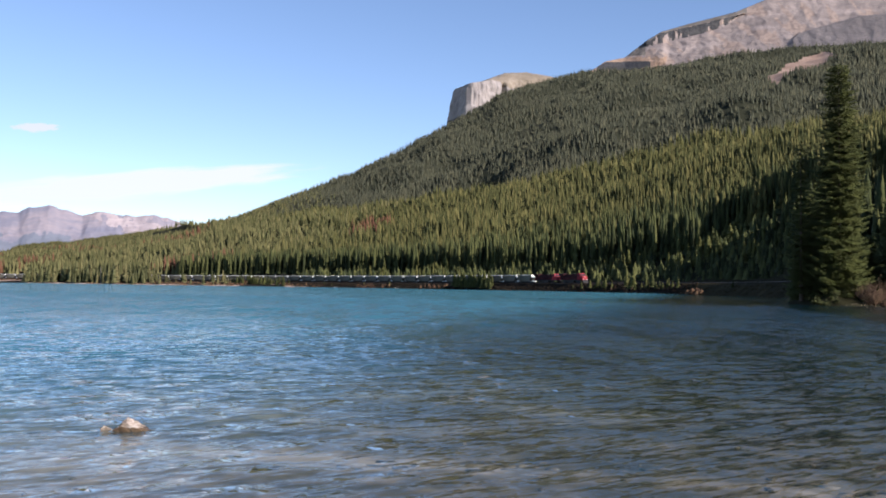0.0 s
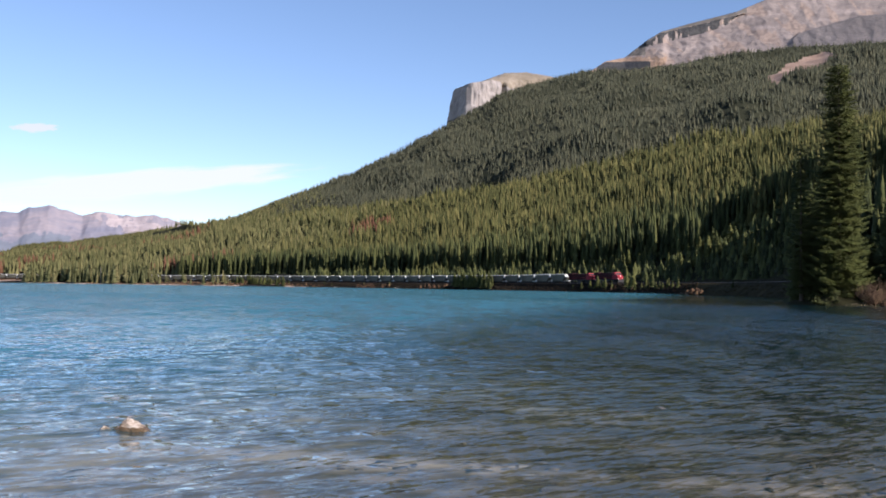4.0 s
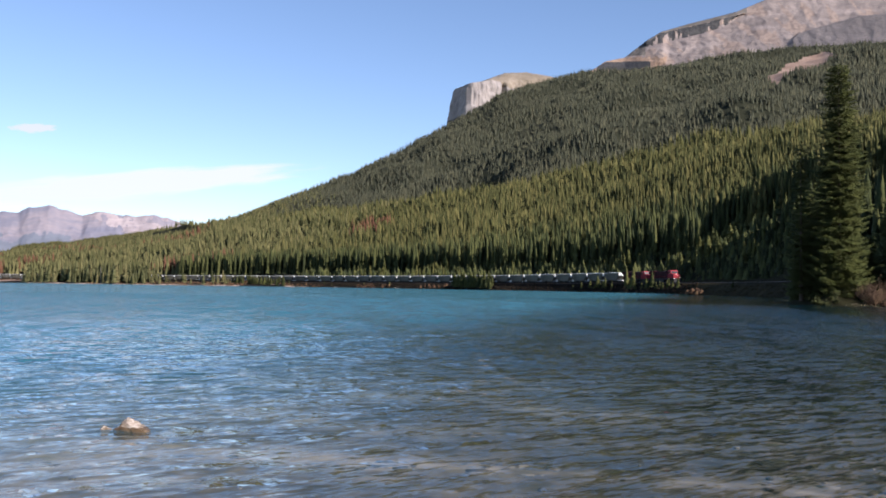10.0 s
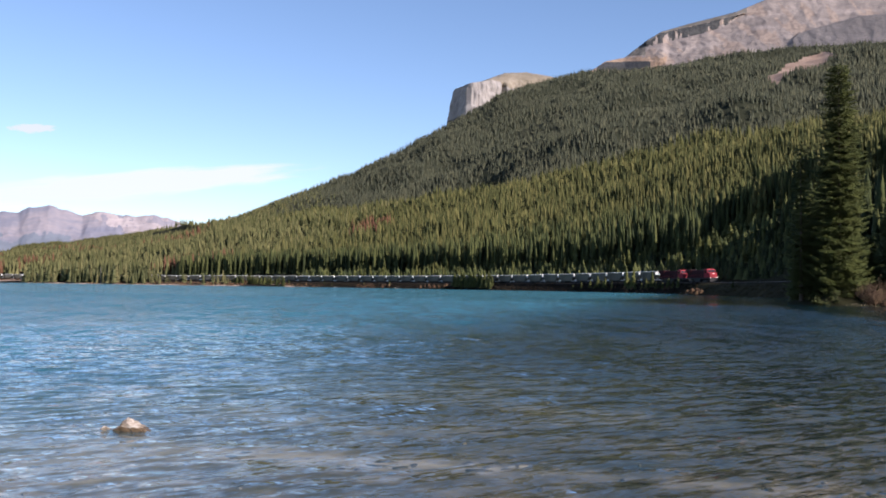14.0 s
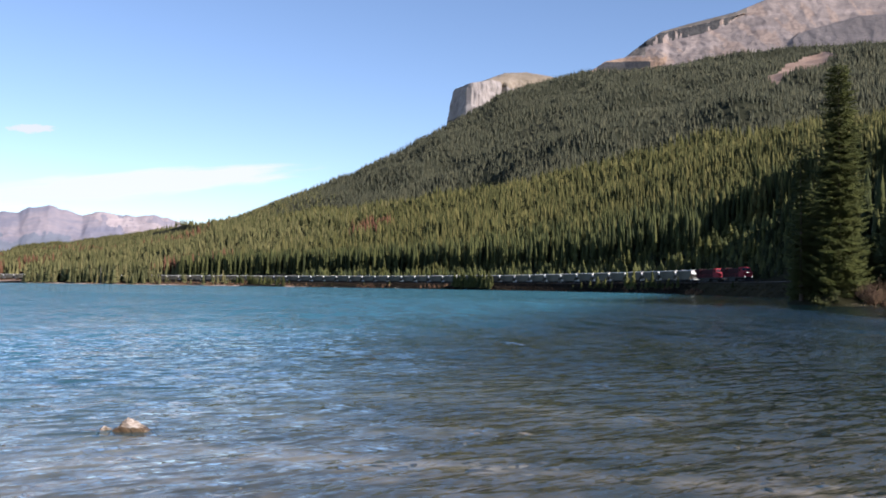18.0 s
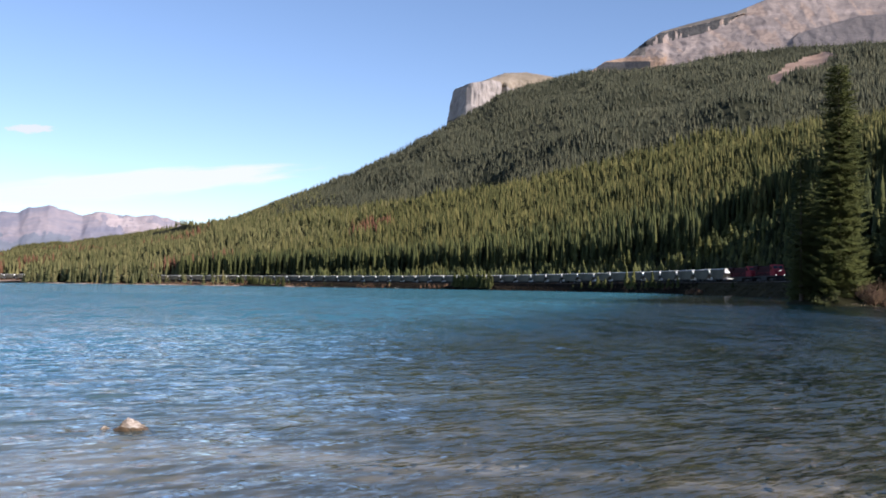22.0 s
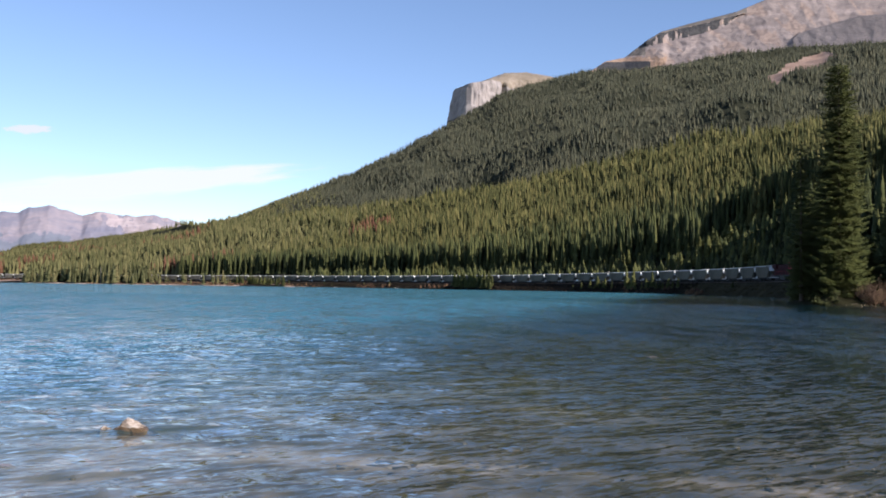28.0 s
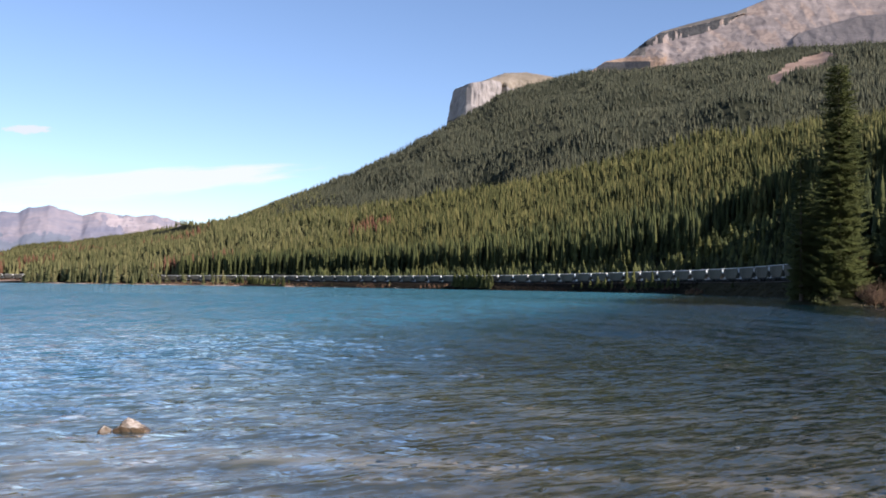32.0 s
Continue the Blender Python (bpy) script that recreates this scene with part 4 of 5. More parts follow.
def build_forests():
    rng = np.random.default_rng(5)
    R = lambda k: (lambda az: stations(az)[0][k])
    # near hill
    x, y, az, r = scatter(rng, 28000, lambda a: R(9)(a) + (R(9)(a) - R(8)(a)) * 4.0, lambda a: R(11)(a) + 60, power=1.2)
    s, off = beside(x, y)
    kept = ~clearing(x, y) & (off > np.where(s < 340, 36 + 24 * (1 - smooth(s, 60, 260)) + 24 * fbm(s / 40, s * 0, 2, 3), 10))
    x, y, az, r = x[kept], y[kept], az[kept], r[kept]
    rust = ((az + 4.6) / 1.7) ** 2 + ((r - 905) / 60) ** 2 < rng.random(len(x)) * 1.1
    rust |= (az < -13) & (fbm(x / 120, y / 120, 2, 14) > 0.24) & (rng.random(len(x)) < 0.45)
    big = 11.5 + 9 * rng.random(len(x)) + 6 * fbm(x / 60, y / 60, 2, 6)
    small = rng.random(len(x)) < 0.2
    big = np.where(small, big * 0.62, big) * (1 - 0.46 * smooth(r, 750, 1600))
    big = np.where(before_gap(x, y), big * 0.3, big)
    big = below_sun(x, y, big)
    wide = big * (1 + 0.55 * smooth(r, 650, 1300)) * (0.095 + 0.06 * rng.random(len(x)))
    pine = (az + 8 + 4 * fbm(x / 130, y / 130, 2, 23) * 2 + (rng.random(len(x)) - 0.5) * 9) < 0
    close = r < 640
    for name, pick, tiers, n, m, label in (
            ("spruce_forest", ~rust & ~pine & close, 4, 4, M_NEAR, "dense olive-green spruce forest on the near hill"),
            ("spruce_forest", ~rust & ~pine & ~close, 2, 4, M_NEAR, "olive-green spruce forest higher on the near hill"),
            ("pine_forest", ~rust & pine, 2, 4, M_PINE, "yellowish-olive pine forest above the far end of the lake, lightened for haze")):
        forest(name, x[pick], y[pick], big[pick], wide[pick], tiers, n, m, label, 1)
    forest("rust_trees", x[rust], y[rust], big[rust] * 0.95, wide[rust], 3, 5, M_RUST, "rust-red dying conifers among the green forest", 2)
    # tall trees of the wood's edge above the track, in the shade-darkened green
    n = 2900
    # trees below 0 metres stand mostly unseen, set there to shade the bend
    s = -150 + 810 * rng.random(n)
    deep = 22 + 24 * (1 - smooth(s, 250, 380)) + 22 * (1 - smooth(s, 60, 260))
    ex, ey, _, _ = on_line(s, -(11 + 17 * smooth(s, 34, 60) + deep * rng.random(n)))
    eh = 12 + 9 * rng.random(n)
    eh *= np.where(before_gap(ex, ey), 0.3, 1.0)
    eh = below_sun(ex, ey, eh)
    kept = ~clearing(ex, ey)
    ex, ey, eh = ex[kept], ey[kept], eh[kept]
    forest("edge_forest", ex, ey, eh, eh * (0.09 + 0.05 * rng.random(len(ex))), 4, 5, M_EDGE, "tall spruces along the edge of the wood, darkened to stand for shade", 7)
    # thicket on the slope above the track, near the point
    n = 3400
    s = -60 + 560 * rng.random(n)
    ex, ey, _, _ = on_line(s, -(8 + 40 * rng.random(n)))
    eh = below_sun(ex, ey, 1.5 + 6 * rng.random(n) ** 2)
    forest("thicket", ex, ey, eh, eh * (0.22 + 0.14 * rng.random(n)), 2, 5, M_EDGE, "thicket of young spruces above the track, darkened to stand for shade", 8)
    # high slope
    x, y, az, r = scatter(rng, 88000, lambda a: R(11)(a) + 120, lambda a: R(14)(a) + 10, power=1.6)
    thin = fbm(x / 130, y / 130, 3, 17)
    keep = ~scree_mask(x, y) & (thin + rng.random(len(x)) * 0.9 > -0.22)
    x, y = x[keep], y[keep]
    h = 8 + 8 * rng.random(len(x)) + 7 * fbm(x / 110, y / 110, 3, 27)
    h = np.maximum(h, 6) * (0.62 + 0.38 * smooth(np.degrees(np.arctan2(x, y)), -16, -2))
    wide = h * (0.12 + 0.06 * rng.random(len(x)))
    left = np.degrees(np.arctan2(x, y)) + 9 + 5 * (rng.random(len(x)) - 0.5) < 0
    forest("slope_forest", x[~left], y[~left], h[~left], wide[~left], 1, 4, M_FAR, "conifer forest covering the high mountain slope, haze put into its grey-green", 3, 1.5)
    forest("slope_forest", x[left], y[left], h[left], wide[left], 1, 4, M_PINE, "olive pine forest on the low end of the ridge, lightened for haze", 4, 1.5)


build_forests()


def fir_tufts(rng, h, r, whorls, per, low, taper, droop, ragged, size):
    """Crown of a near conifer: whorls of drooping fronds with upturned tips, each set with short needle twigs."""
    V, F = [], []
    for w in range(whorls):
        t = low + (0.985 - low) * (w + rng.random()) / whorls
        full = r * (1 - t) ** taper * (0.6 + 0.4 * min(1, (t - low) * 6 + 0.3))
        full *= 0.82 + 0.36 * rng.random()
        count = max(3, int(per * (0.45 + 0.55 * (1 - t))))
        a0 = rng.random() * 6.28
        for b in range(count):
            a = a0 + b * 6.2832 / count + (rng.random() - 0.5) * 0.8
            ln = full * (1 - ragged + 1.3 * ragged * rng.random()) + 0.008 * h
            z0 = t * h + (rng.random() - 0.5) * 0.7 * h / whorls
            sag = droop * (0.7 + 0.6 * rng.random()) * (1.25 - t)
            ca, sa = math.cos(a), math.sin(a)
            n = max(6, int(ln / size * 10.0))
            for i in range(n):
                q = 0.06 + 0.94 * (i + rng.random()) / n
                d = ln * q
                z = z0 + ln * (0.10 * (t - 0.3) * q - sag * q + 0.75 * sag * q ** 3)
                side = 1 if rng.random() < 0.5 else -1
                spread = (0.42 * ln * (1.05 - q) + 0.14) * rng.random()
                x, y = d * ca - side * spread * sa, d * sa + side * spread * ca
                z -= 0.35 * spread
                aa = a + side * (0.35 + 0.6 * rng.random())
                cb, sb = math.cos(aa), math.sin(aa)
                l, wd = size * (0.6 + 0.8 * rng.random()), size * (0.15 + 0.12 * rng.random())
                dz = l * (0.15 - 0.55 * rng.random())
                k = len(V)
                V += [(x - sb * wd, y + cb * wd, z - wd * 0.6), (x, y, z + wd * 0.3), (x + sb * wd, y - cb * wd, z - wd * 0.6), (x + cb * l, y + sb * l, z + dz)]
                F += [(k, k + 1, k + 3), (k + 1, k + 2, k + 3)]
    return np.array(V), np.array(F)


def trunk_bm(h, r, lean=0.0, limbs=0, rng=None):
    bm = bmesh.new()
    rings, n = 7, 8
    prev = None
    for i in range(rings + 1):
        t = i / rings
        rr = r * (1 - 0.93 * t) * (1.25 if i == 0 else 1)
        ring = [bm.verts.new((lean * t * t * h + rr * math.cos(k * 6.2832 / n), rr * math.sin(k * 6.2832 / n), h * t)) for k in range(n)]
        if prev:
            for k in range(n):
                bm.faces.new((prev[k], prev[(k + 1) % n], ring[(k + 1) % n], ring[k]))
        prev = ring
    for i in range(limbs):
        z = h * (0.08 + 0.8 * i / limbs)
        a = i * 2.4
        ln = r * 9 * (1 - z / h)
        m = Matrix.Translation((0, 0, z)) @ Matrix.Rotation(a, 4, "Z") @ Matrix.Rotation(radians(95), 4, "Y") @ Matrix.Translation((0, 0, ln / 2))
        bmesh.ops.create_cone(bm, cap_ends=False, segments=5, radius1=r * 0.16, radius2=0.01, depth=ln, matrix=m)
    return bm


def conifer(x, y, z, h, r, seed, name, label, whorls, per, segs, material, low=0.05, taper=0.8, droop=0.25, ragged=0.35, group="", skin=False):
    rng = random.Random(seed)
    root = new(name)
    root.location = (x, y, z)
    part("trunk", trunk_bm(h * 0.98, h * 0.011, limbs=0), M_BARK, root)
    if segs >= 4:
        v, f = fir_tufts(rng, h, r, whorls, per, low, taper, droop, ragged, 0.34 if segs >= 5 else 0.46)
    if skin:
        v, f = fir_rings(np.random.default_rng(seed), whorls, per)
        v = v * np.array([r, r, h])
    crown = new("crown", mesh_from("crown", v, f, [material]))
    crown.parent = root
    return tagged(root, label, "tree", group)


def gz(x, y):
    return float(ground_z(np.array([float(x)]), np.array([float(y)]))[0])


def build_headland_trees():
    conifer(44.8, 102, gz(44.8, 102) - 0.2, 27.0, 3.5, 1, "spruce_tree", "tall old spruce standing at the water's edge", 92, 12, 6, M_NEEDLE, 0.03, 0.4, 0.5, 0.5)
    conifer(41.3, 104.2, gz(41.3, 104.2) - 0.2, 18.7, 1.6, 2, "spruce_tree", "slim dark spruce with sparse ragged branches", 54, 8, 5, M_NEEDLE, 0.06, 0.5, 0.45, 0.7)
    conifer(52.4, 105.0, gz(52.4, 105.0) - 0.2, 15.0, 2.4, 3, "spruce_tree", "shaded spruce on the wooded point", 36, 8, 5, M_NEEDLE, 0.04, 0.6, 0.4, 0.5)
    # the trees farthest right are added out of view, to shade the point
    for i, (x, y, h, r) in enumerate(((46.4, 114, 14.5, 2.4), (48.4, 118, 16.0, 2.6), (44.2, 106.5, 12.0, 2.2), (42.6, 106.5, 9.0, 1.7), (47.2, 108, 16, 2.8), (53.5, 104, 12, 2.4), (54, 114, 8, 2.2), (49.4, 122, 13, 2.6), (51.2, 126, 14, 2.6), (46.0, 111, 11, 2.0), (64, 100, 17, 2.8), (59, 101, 14, 2.6), (68, 99, 19, 3.0), (55.5, 101, 13, 2.4), (67, 104, 18, 3.0), (62, 106, 16, 2.8), (60, 100, 12, 2.4), (48.4, 121, 12, 2.3))):
        conifer(x, y, gz(x, y) - 0.2, h, r, 10 + i, "spruce_tree", "dark spruce of the thicket on the point, seen or added unseen to shade it", 44, 9, 4, M_NEEDLE, 0.03, 0.6, 0.4, 0.5, group="trees on the point")


build_headland_trees()


def build_line_trees():
    """Young conifers between the track and the water, and before the wood."""
    protos = []
    for i in range(5):
        p = conifer(0, 0, -500, 1.0, (0.24, 0.3, 0.2, 0.33, 0.26)[i], 40 + i, "young_conifer", "young yellow-green conifer beside the railway embankment", 9, 7, 3, M_YOUNG, group="young trees along the track", skin=True)
        protos.append(p)
    rng = random.Random(8)
    spots = []
    # single trees on the bank: metres back along the line, metres to the water, height
    for s, d, h in ((124.5, 6, 8.8), (130.5, 6, 7.6), (127, 6.5, 4.6), (107.5, 6, 7.0), (112, 6.5, 4.6), (115, 7, 3.4), (110, 6.5, 3.6), (103, 6.5, 3.2), (92.5, 6, 4.2), (84, 6, 4.6), (157, 6, 5.6), (150, 6, 4.6), (154, 6.5, 4.0), (110, 6.5, 3.0), (101, 6, 3.2), (97, 6.5, 3.0), (94, 6, 3.4), (89, 6, 3.0), (125, 7, 3.2), (128, 7, 2.6), (143, 6.5, 3.6), (148, 7, 2.8), (152, 6, 3.4), (158, 7, 2.6), (163, 6.5, 4.0), (170, 7, 3.4), (33, 5.5, 2.5), (121, 7, 3.0), (178, 7, 2.4), (366, 6, 3.0), (372, 7, 2.5), (395, 6, 2.6), (430, 7, 2.4), (440, 6, 3.2)):
        spots.append((s, d, h))
    for i in range(32):
        spots.append((256 + 40 * (i + rng.random()) / 32, 5.5 + 3 * rng.random(), 5.4 + 4.4 * rng.random()))
    for i in range(46):
        spots.append((480 + 60 * (i + rng.random()) / 46, 6 + 8 * rng.random(), 3 + 4 * rng.random()))
    for s, d, h in spots:
        x, y, _, _ = on_line(s, d)
        q = protos[rng.randrange(5)]
        m = pose(x, y, gz(x, y) - 0.15, 0, 0, rng.random() * 360)
        q.scale = (h, h, h)
        t = copy_thing(q, m)
        q.scale = (1, 1, 1)
    # before the wood, on the hill's side of the track
    gen = np.random.default_rng(18)
    q = 20 + 460 * gen.random(520)
    x, y, _, _ = on_line(q, -17 + 7 * smooth(q, 280, 330) - 18 * gen.random(520))
    h = 3.0 + 7.0 * gen.random(520) ** 1.6
    h = below_sun(x, y, h)
    group = fbm(q / 26, q * 0, 3, 71) > np.where(q < 110, 0.2, np.where(q < 290, 0.0, -0.12))
    x, y, h = x[group], y[group], h[group]
    forest("young_wood", x, y, h, h * (0.15 + 0.1 * gen.random(len(x))), 6, 6, M_SAPLING, "sunlit young conifers along the foot of the wood", 28, 0.2)
    # the young trees of the sunlit gap
    for i in range(34):
        a, b = -8 + 18 * rng.random(), -14 + 28 * rng.random()
        x, y = 112 + 0.707 * (a + b), 378 + 0.707 * (b - a)
        h = 4 + 6.5 * rng.random() ** 1.4
        q = protos[rng.randrange(5)]
        q.scale = (h, h, h)
        copy_thing(q, pose(x, y, gz(x, y) - 0.2, 0, 0, rng.random() * 360))
        q.scale = (1, 1, 1)
    # tall trees between the track and the far shore
    tall = []
    for i in range(4):
        tall.append(conifer(0, 0, -500, 1.0, (0.16, 0.2, 0.14, 0.22)[i], 60 + i, "shore_conifer", "tall conifer on the shore before the railway", 11, 7, 2, M_SHORE, group="trees on the far shore", skin=True))
    for i in range(230):
        s = 545 + 260 * (i + rng.random()) / 230
        dense = smooth(s, 620, 665)
        if rng.random() > 0.35 + 0.65 * dense:
            continue
        x, y, _, _ = on_line(s, 5 + 17 * rng.random())
        h = (5 + 6 * rng.random()) * (1 - dense) + (10 + 11 * rng.random()) * dense
        h *= 0.62 + 0.5 * (0.5 + noise.noise(Vector((s * 0.11, 3.0, 0.0))))
        q = tall[rng.randrange(4)]
        q.scale = (h, h, h)
        copy_thing(q, pose(x, y, gz(x, y) - 0.2, 0, 0, rng.random() * 360))
        q.scale = (1, 1, 1)
    for p in protos + tall:
        for o in (*p.children_recursive, p):
            bpy.data.objects.remove(o)


build_line_trees()


# ---------------------------------------------------------------- the track
def strip(name, offsets, material, s0=-480, s1=1500, step=6):
    """A band along the line: offsets are pairs of metres to the water and height."""
    s = np.arange(s0, s1, step)
    rows = []
    for d, z in offsets:
        x, y, _, _ = on_line(s, d)
        rows.append(np.stack([x, y, z - grade(s)], -1))
    v = np.concatenate(rows)
    return new(name, mesh_from(name, v, grid_faces(len(offsets), len(s)), [material]))


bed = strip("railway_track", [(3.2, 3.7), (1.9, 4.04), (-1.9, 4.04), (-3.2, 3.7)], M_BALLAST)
tagged(bed, "single railway track on a low bed of grey ballast", "railway track", kind="structure")
for d in (-0.7525, 0.7525):
    rail = strip("rail", [(d + 0.07, 4.03), (d + 0.035, 4.2), (d - 0.035, 4.2), (d - 0.07, 4.03)], M_RAIL)
    rail.parent = bed


# ---------------------------------------------------------------- the banks
def lumps(name, xs, ys, sizes, material, label, category, seed, flat=0.7, sink=0.25):
    """Many small angular stones joined as one."""
    rng = np.random.default_rng(seed)
    bm = bmesh.new()
    bmesh.ops.create_icosphere(bm, subdivisions=1, radius=1.0)
    v = np.array([p.co[:] for p in bm.verts])
    f = np.array([[p.index for p in q.verts] for q in bm.faces])
    bm.free()
    c = len(xs)
    jit = 0.65 + 0.6 * rng.random((c, len(v)))
    axes = 0.7 + 0.6 * rng.random((c, 1, 3))
    P = v[None] * jit[..., None] * axes * sizes[:, None, None]
    P[..., 2] *= flat
    zs = ground_z(xs, ys)
    P = P + np.stack([xs, ys, zs + sizes * (flat - sink) * 0.5], -1)[:, None, :]
    F = f[None] + (np.arange(c) * len(v))[:, None, None]
    ob = new(name, mesh_from(name, P.reshape(-1, 3), F.reshape(-1, 3), [material]))
    return tagged(ob, label, category, kind="stuff")


def brush(xs, ys, heights, stems, shoots, leaf, material, name, label, rng):
    """Bushes of spreading stems that carry thin shoots or small leaves."""
    V, F = [], []
    for bx, by, bz, bh in zip(xs, ys, ground_z(xs, ys), heights):
        for i in range(stems):
            a, out = rng.random() * 6.2832, (0.25 + 0.6 * rng.random()) * bh
            tip = (bx + math.cos(a) * out, by + math.sin(a) * out, bz + bh * (0.55 + 0.55 * rng.random()))
            w = 0.02 + 0.03 * rng.random()
            k = len(V)
            V += [(bx - w, by, bz - 0.1), (bx + w, by, bz - 0.1), (bx, by + 2 * w, bz - 0.1), tip]
            F += [(k, k + 1, k + 3), (k + 1, k + 2, k + 3), (k + 2, k, k + 3)]
            for j in range(shoots):
                q = 0.35 + 0.65 * rng.random()
                p = [bx + (tip[0] - bx) * q, by + (tip[1] - by) * q, bz + (tip[2] - bz) * q]
                e = [p[0] + (rng.random() - 0.5) * 0.5, p[1] + (rng.random() - 0.5) * 0.5, p[2] + 0.35 * rng.random() - leaf]
                k = len(V)
                V += [(p[0] - leaf / 2, p[1], p[2]), (p[0] + leaf / 2, p[1], p[2]), (p[0], p[1] + leaf, p[2]), tuple(e)]
                F += [(k, k + 1, k + 3), (k + 1, k + 2, k + 3), (k + 2, k, k + 3)]
    tagged(new(name, mesh_from(name, V, F, [material])), label, "bushes", kind="stuff")


def build_banks():
    rng = np.random.default_rng(77)
    n = 4200
    s = 70 + 470 * rng.random(n)
    x, y, _, _ = on_line(s, 4.0 + 6.0 * rng.random(n))
    lumps("riprap", x, y, 0.25 + 0.55 * rng.random(n) ** 2, M_BANK, "broken rock covering the railway embankment, darkened to stand for shade", "rocks", 1)
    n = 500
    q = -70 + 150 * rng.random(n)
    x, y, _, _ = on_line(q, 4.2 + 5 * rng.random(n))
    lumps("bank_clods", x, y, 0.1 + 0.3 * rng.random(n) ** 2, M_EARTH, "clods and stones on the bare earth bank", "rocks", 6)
    # russet bushes in patches
    sets = []
    for s0, s1, d0, d1, c in ((56, 70, 6.5, 9, 12), (90, 150, 6, 9, 16), (290, 330, 6, 9, 24), (365, 400, 6, 9, 30), (440, 540, 6, 10, 90), (520, 720, 13, 22, 420), (800, 1050, 5, 8, 200)):
        q = s0 + (s1 - s0) * rng.random(c)
        a, b, _, _ = on_line(q, d0 + (d1 - d0) * rng.random(c))
        sets.append((a, b))
    x, y = np.concatenate([a for a, _ in sets]), np.concatenate([b for _, b in sets])
    h = 0.7 + 1.3 * rng.random(len(x))
    forest("bushes", x, y, h, h * (0.5 + 0.3 * rng.random(len(x))), 3, 6, M_SHRUB, "russet autumn bushes on the bank above the water", 9, 0.1)
    # bare bushes at the foot of the spruces on the point, and leafy undergrowth in shade-darkened green beside them
    x, y = 45.8 + 6.5 * rng.random(80), 97.2 + 5 * rng.random(80)
    brush(x, y, 0.5 + 2.2 * rng.random(80) ** 1.6, 16, 3, 0.03, M_TWIG, "bushes", "reddish-brown leafless bushes under the spruces", rng)
    x, y = 41.0 + 9 * rng.random(60), 96.9 + 6 * rng.random(60)
    brush(x, y + 1.0, 0.2 + 0.6 * rng.random(60), 10, 9, 0.14, M_EDGE, "undergrowth", "low undergrowth along the water's edge of the point, darkened for shade", rng)
    # pale stones along the point's waterline
    x = 43.0 + 9 * rng.random(170)
    y = 96.4 - 0.8 * np.sin(x * 0.5) + 0.9 * rng.random(170)
    lumps("shore_stones", x, y, 0.03 + 0.07 * rng.random(170) ** 2, M_COBBLE, "pale stones lying along the waterline of the point", "rocks", 2)
    # gravel shores
    for s0, s1, d0, d1 in ((800, 1300, 6.5, 10.5), (520, 800, 19, 24.5), (455, 520, 8.0, 12)):
        q = np.arange(s0, s1, 4.0)
        rows = []
        for d in np.linspace(d0, d1, 5):
            a, b, _, _ = on_line(q, d + 0.8 * fbm(q / 9, q * 0 + d, 2, 3))
            rows.append(np.stack([a, b, np.maximum(ground_z(a, b), -0.6) + 0.12], -1))
        ob = new("gravel_shore", mesh_from("gravel_shore", np.concatenate(rows), grid_faces(5, len(q)), [M_SAND]))
        tagged(ob, "reddish gravel shore along the far waterline", "shore", kind="structure")


build_banks()


def driftwood(x, y, length, r, turn, tilt, seed, upright=False):
    bm = trunk_bm(length, r, 0.03, 5)
    me = bpy.data.meshes.new("log")
    bm.to_mesh(me)
    bm.free()
    me.materials.append(M_DEADWOOD)
    ob = new("dead_tree" if upright else "driftwood_log", me)
    ob.matrix_world = pose(x, y, gz(x, y) + (0.0 if upright else r), tilt, 0, turn)
    return tagged(ob, "bleached bare dead tree standing on the far shore" if upright else "bleached driftwood log lying on the far shore", "dead tree" if upright else "log")


for s, d, ln, turn in ((700, 23, 9, 20), (690, 22.6, 7, 35), (425, 9.2, 6, 40), (355, 9.3, 7, 25), (60, 9.0, 5, 80)):
    x, y, _, _ = on_line(s, d)
    driftwood(float(x), float(y), ln, 0.22, turn, 88, int(s))
x, y, _, _ = on_line(702, 18)
driftwood(float(x), float(y), 15.0, 0.3, 0, 0, 5, True)


# ---------------------------------------------------------------- the train
def truck(parent, x, axles=2, name="truck"):
    bm = bmesh.new()
    half = 0.9 if axles == 2 else 1.9
    for y in (-1.0, 1.0):
        prism(bm, [(x - half - 0.4, 0.45), (x - half - 0.4, 0.65), (x - 0.5, 0.95), (x + 0.5, 0.95), (x + half + 0.4, 0.65), (x + half + 0.4, 0.45), (x + 0.4, 0.3), (x - 0.4, 0.3)], y - 0.09, y + 0.09)
    box(bm, x - 0.25, x + 0.25, -1.0, 1.0, 0.55, 0.85)
    t = part(name, bm, M_DARK, parent)
    for i in range(axles):
        ax = x - half + 2 * half * i / (axles - 1)
        bm = bmesh.new()
        for y in (-0.76, 0.76):
            disc(bm, ax, y, 0.46, 0.46, 0.13)
        disc(bm, ax, 0, 0.46, 0.09, 1.5, segments=8)
        part("wheelset", bm, M_DARK, t)
    return t


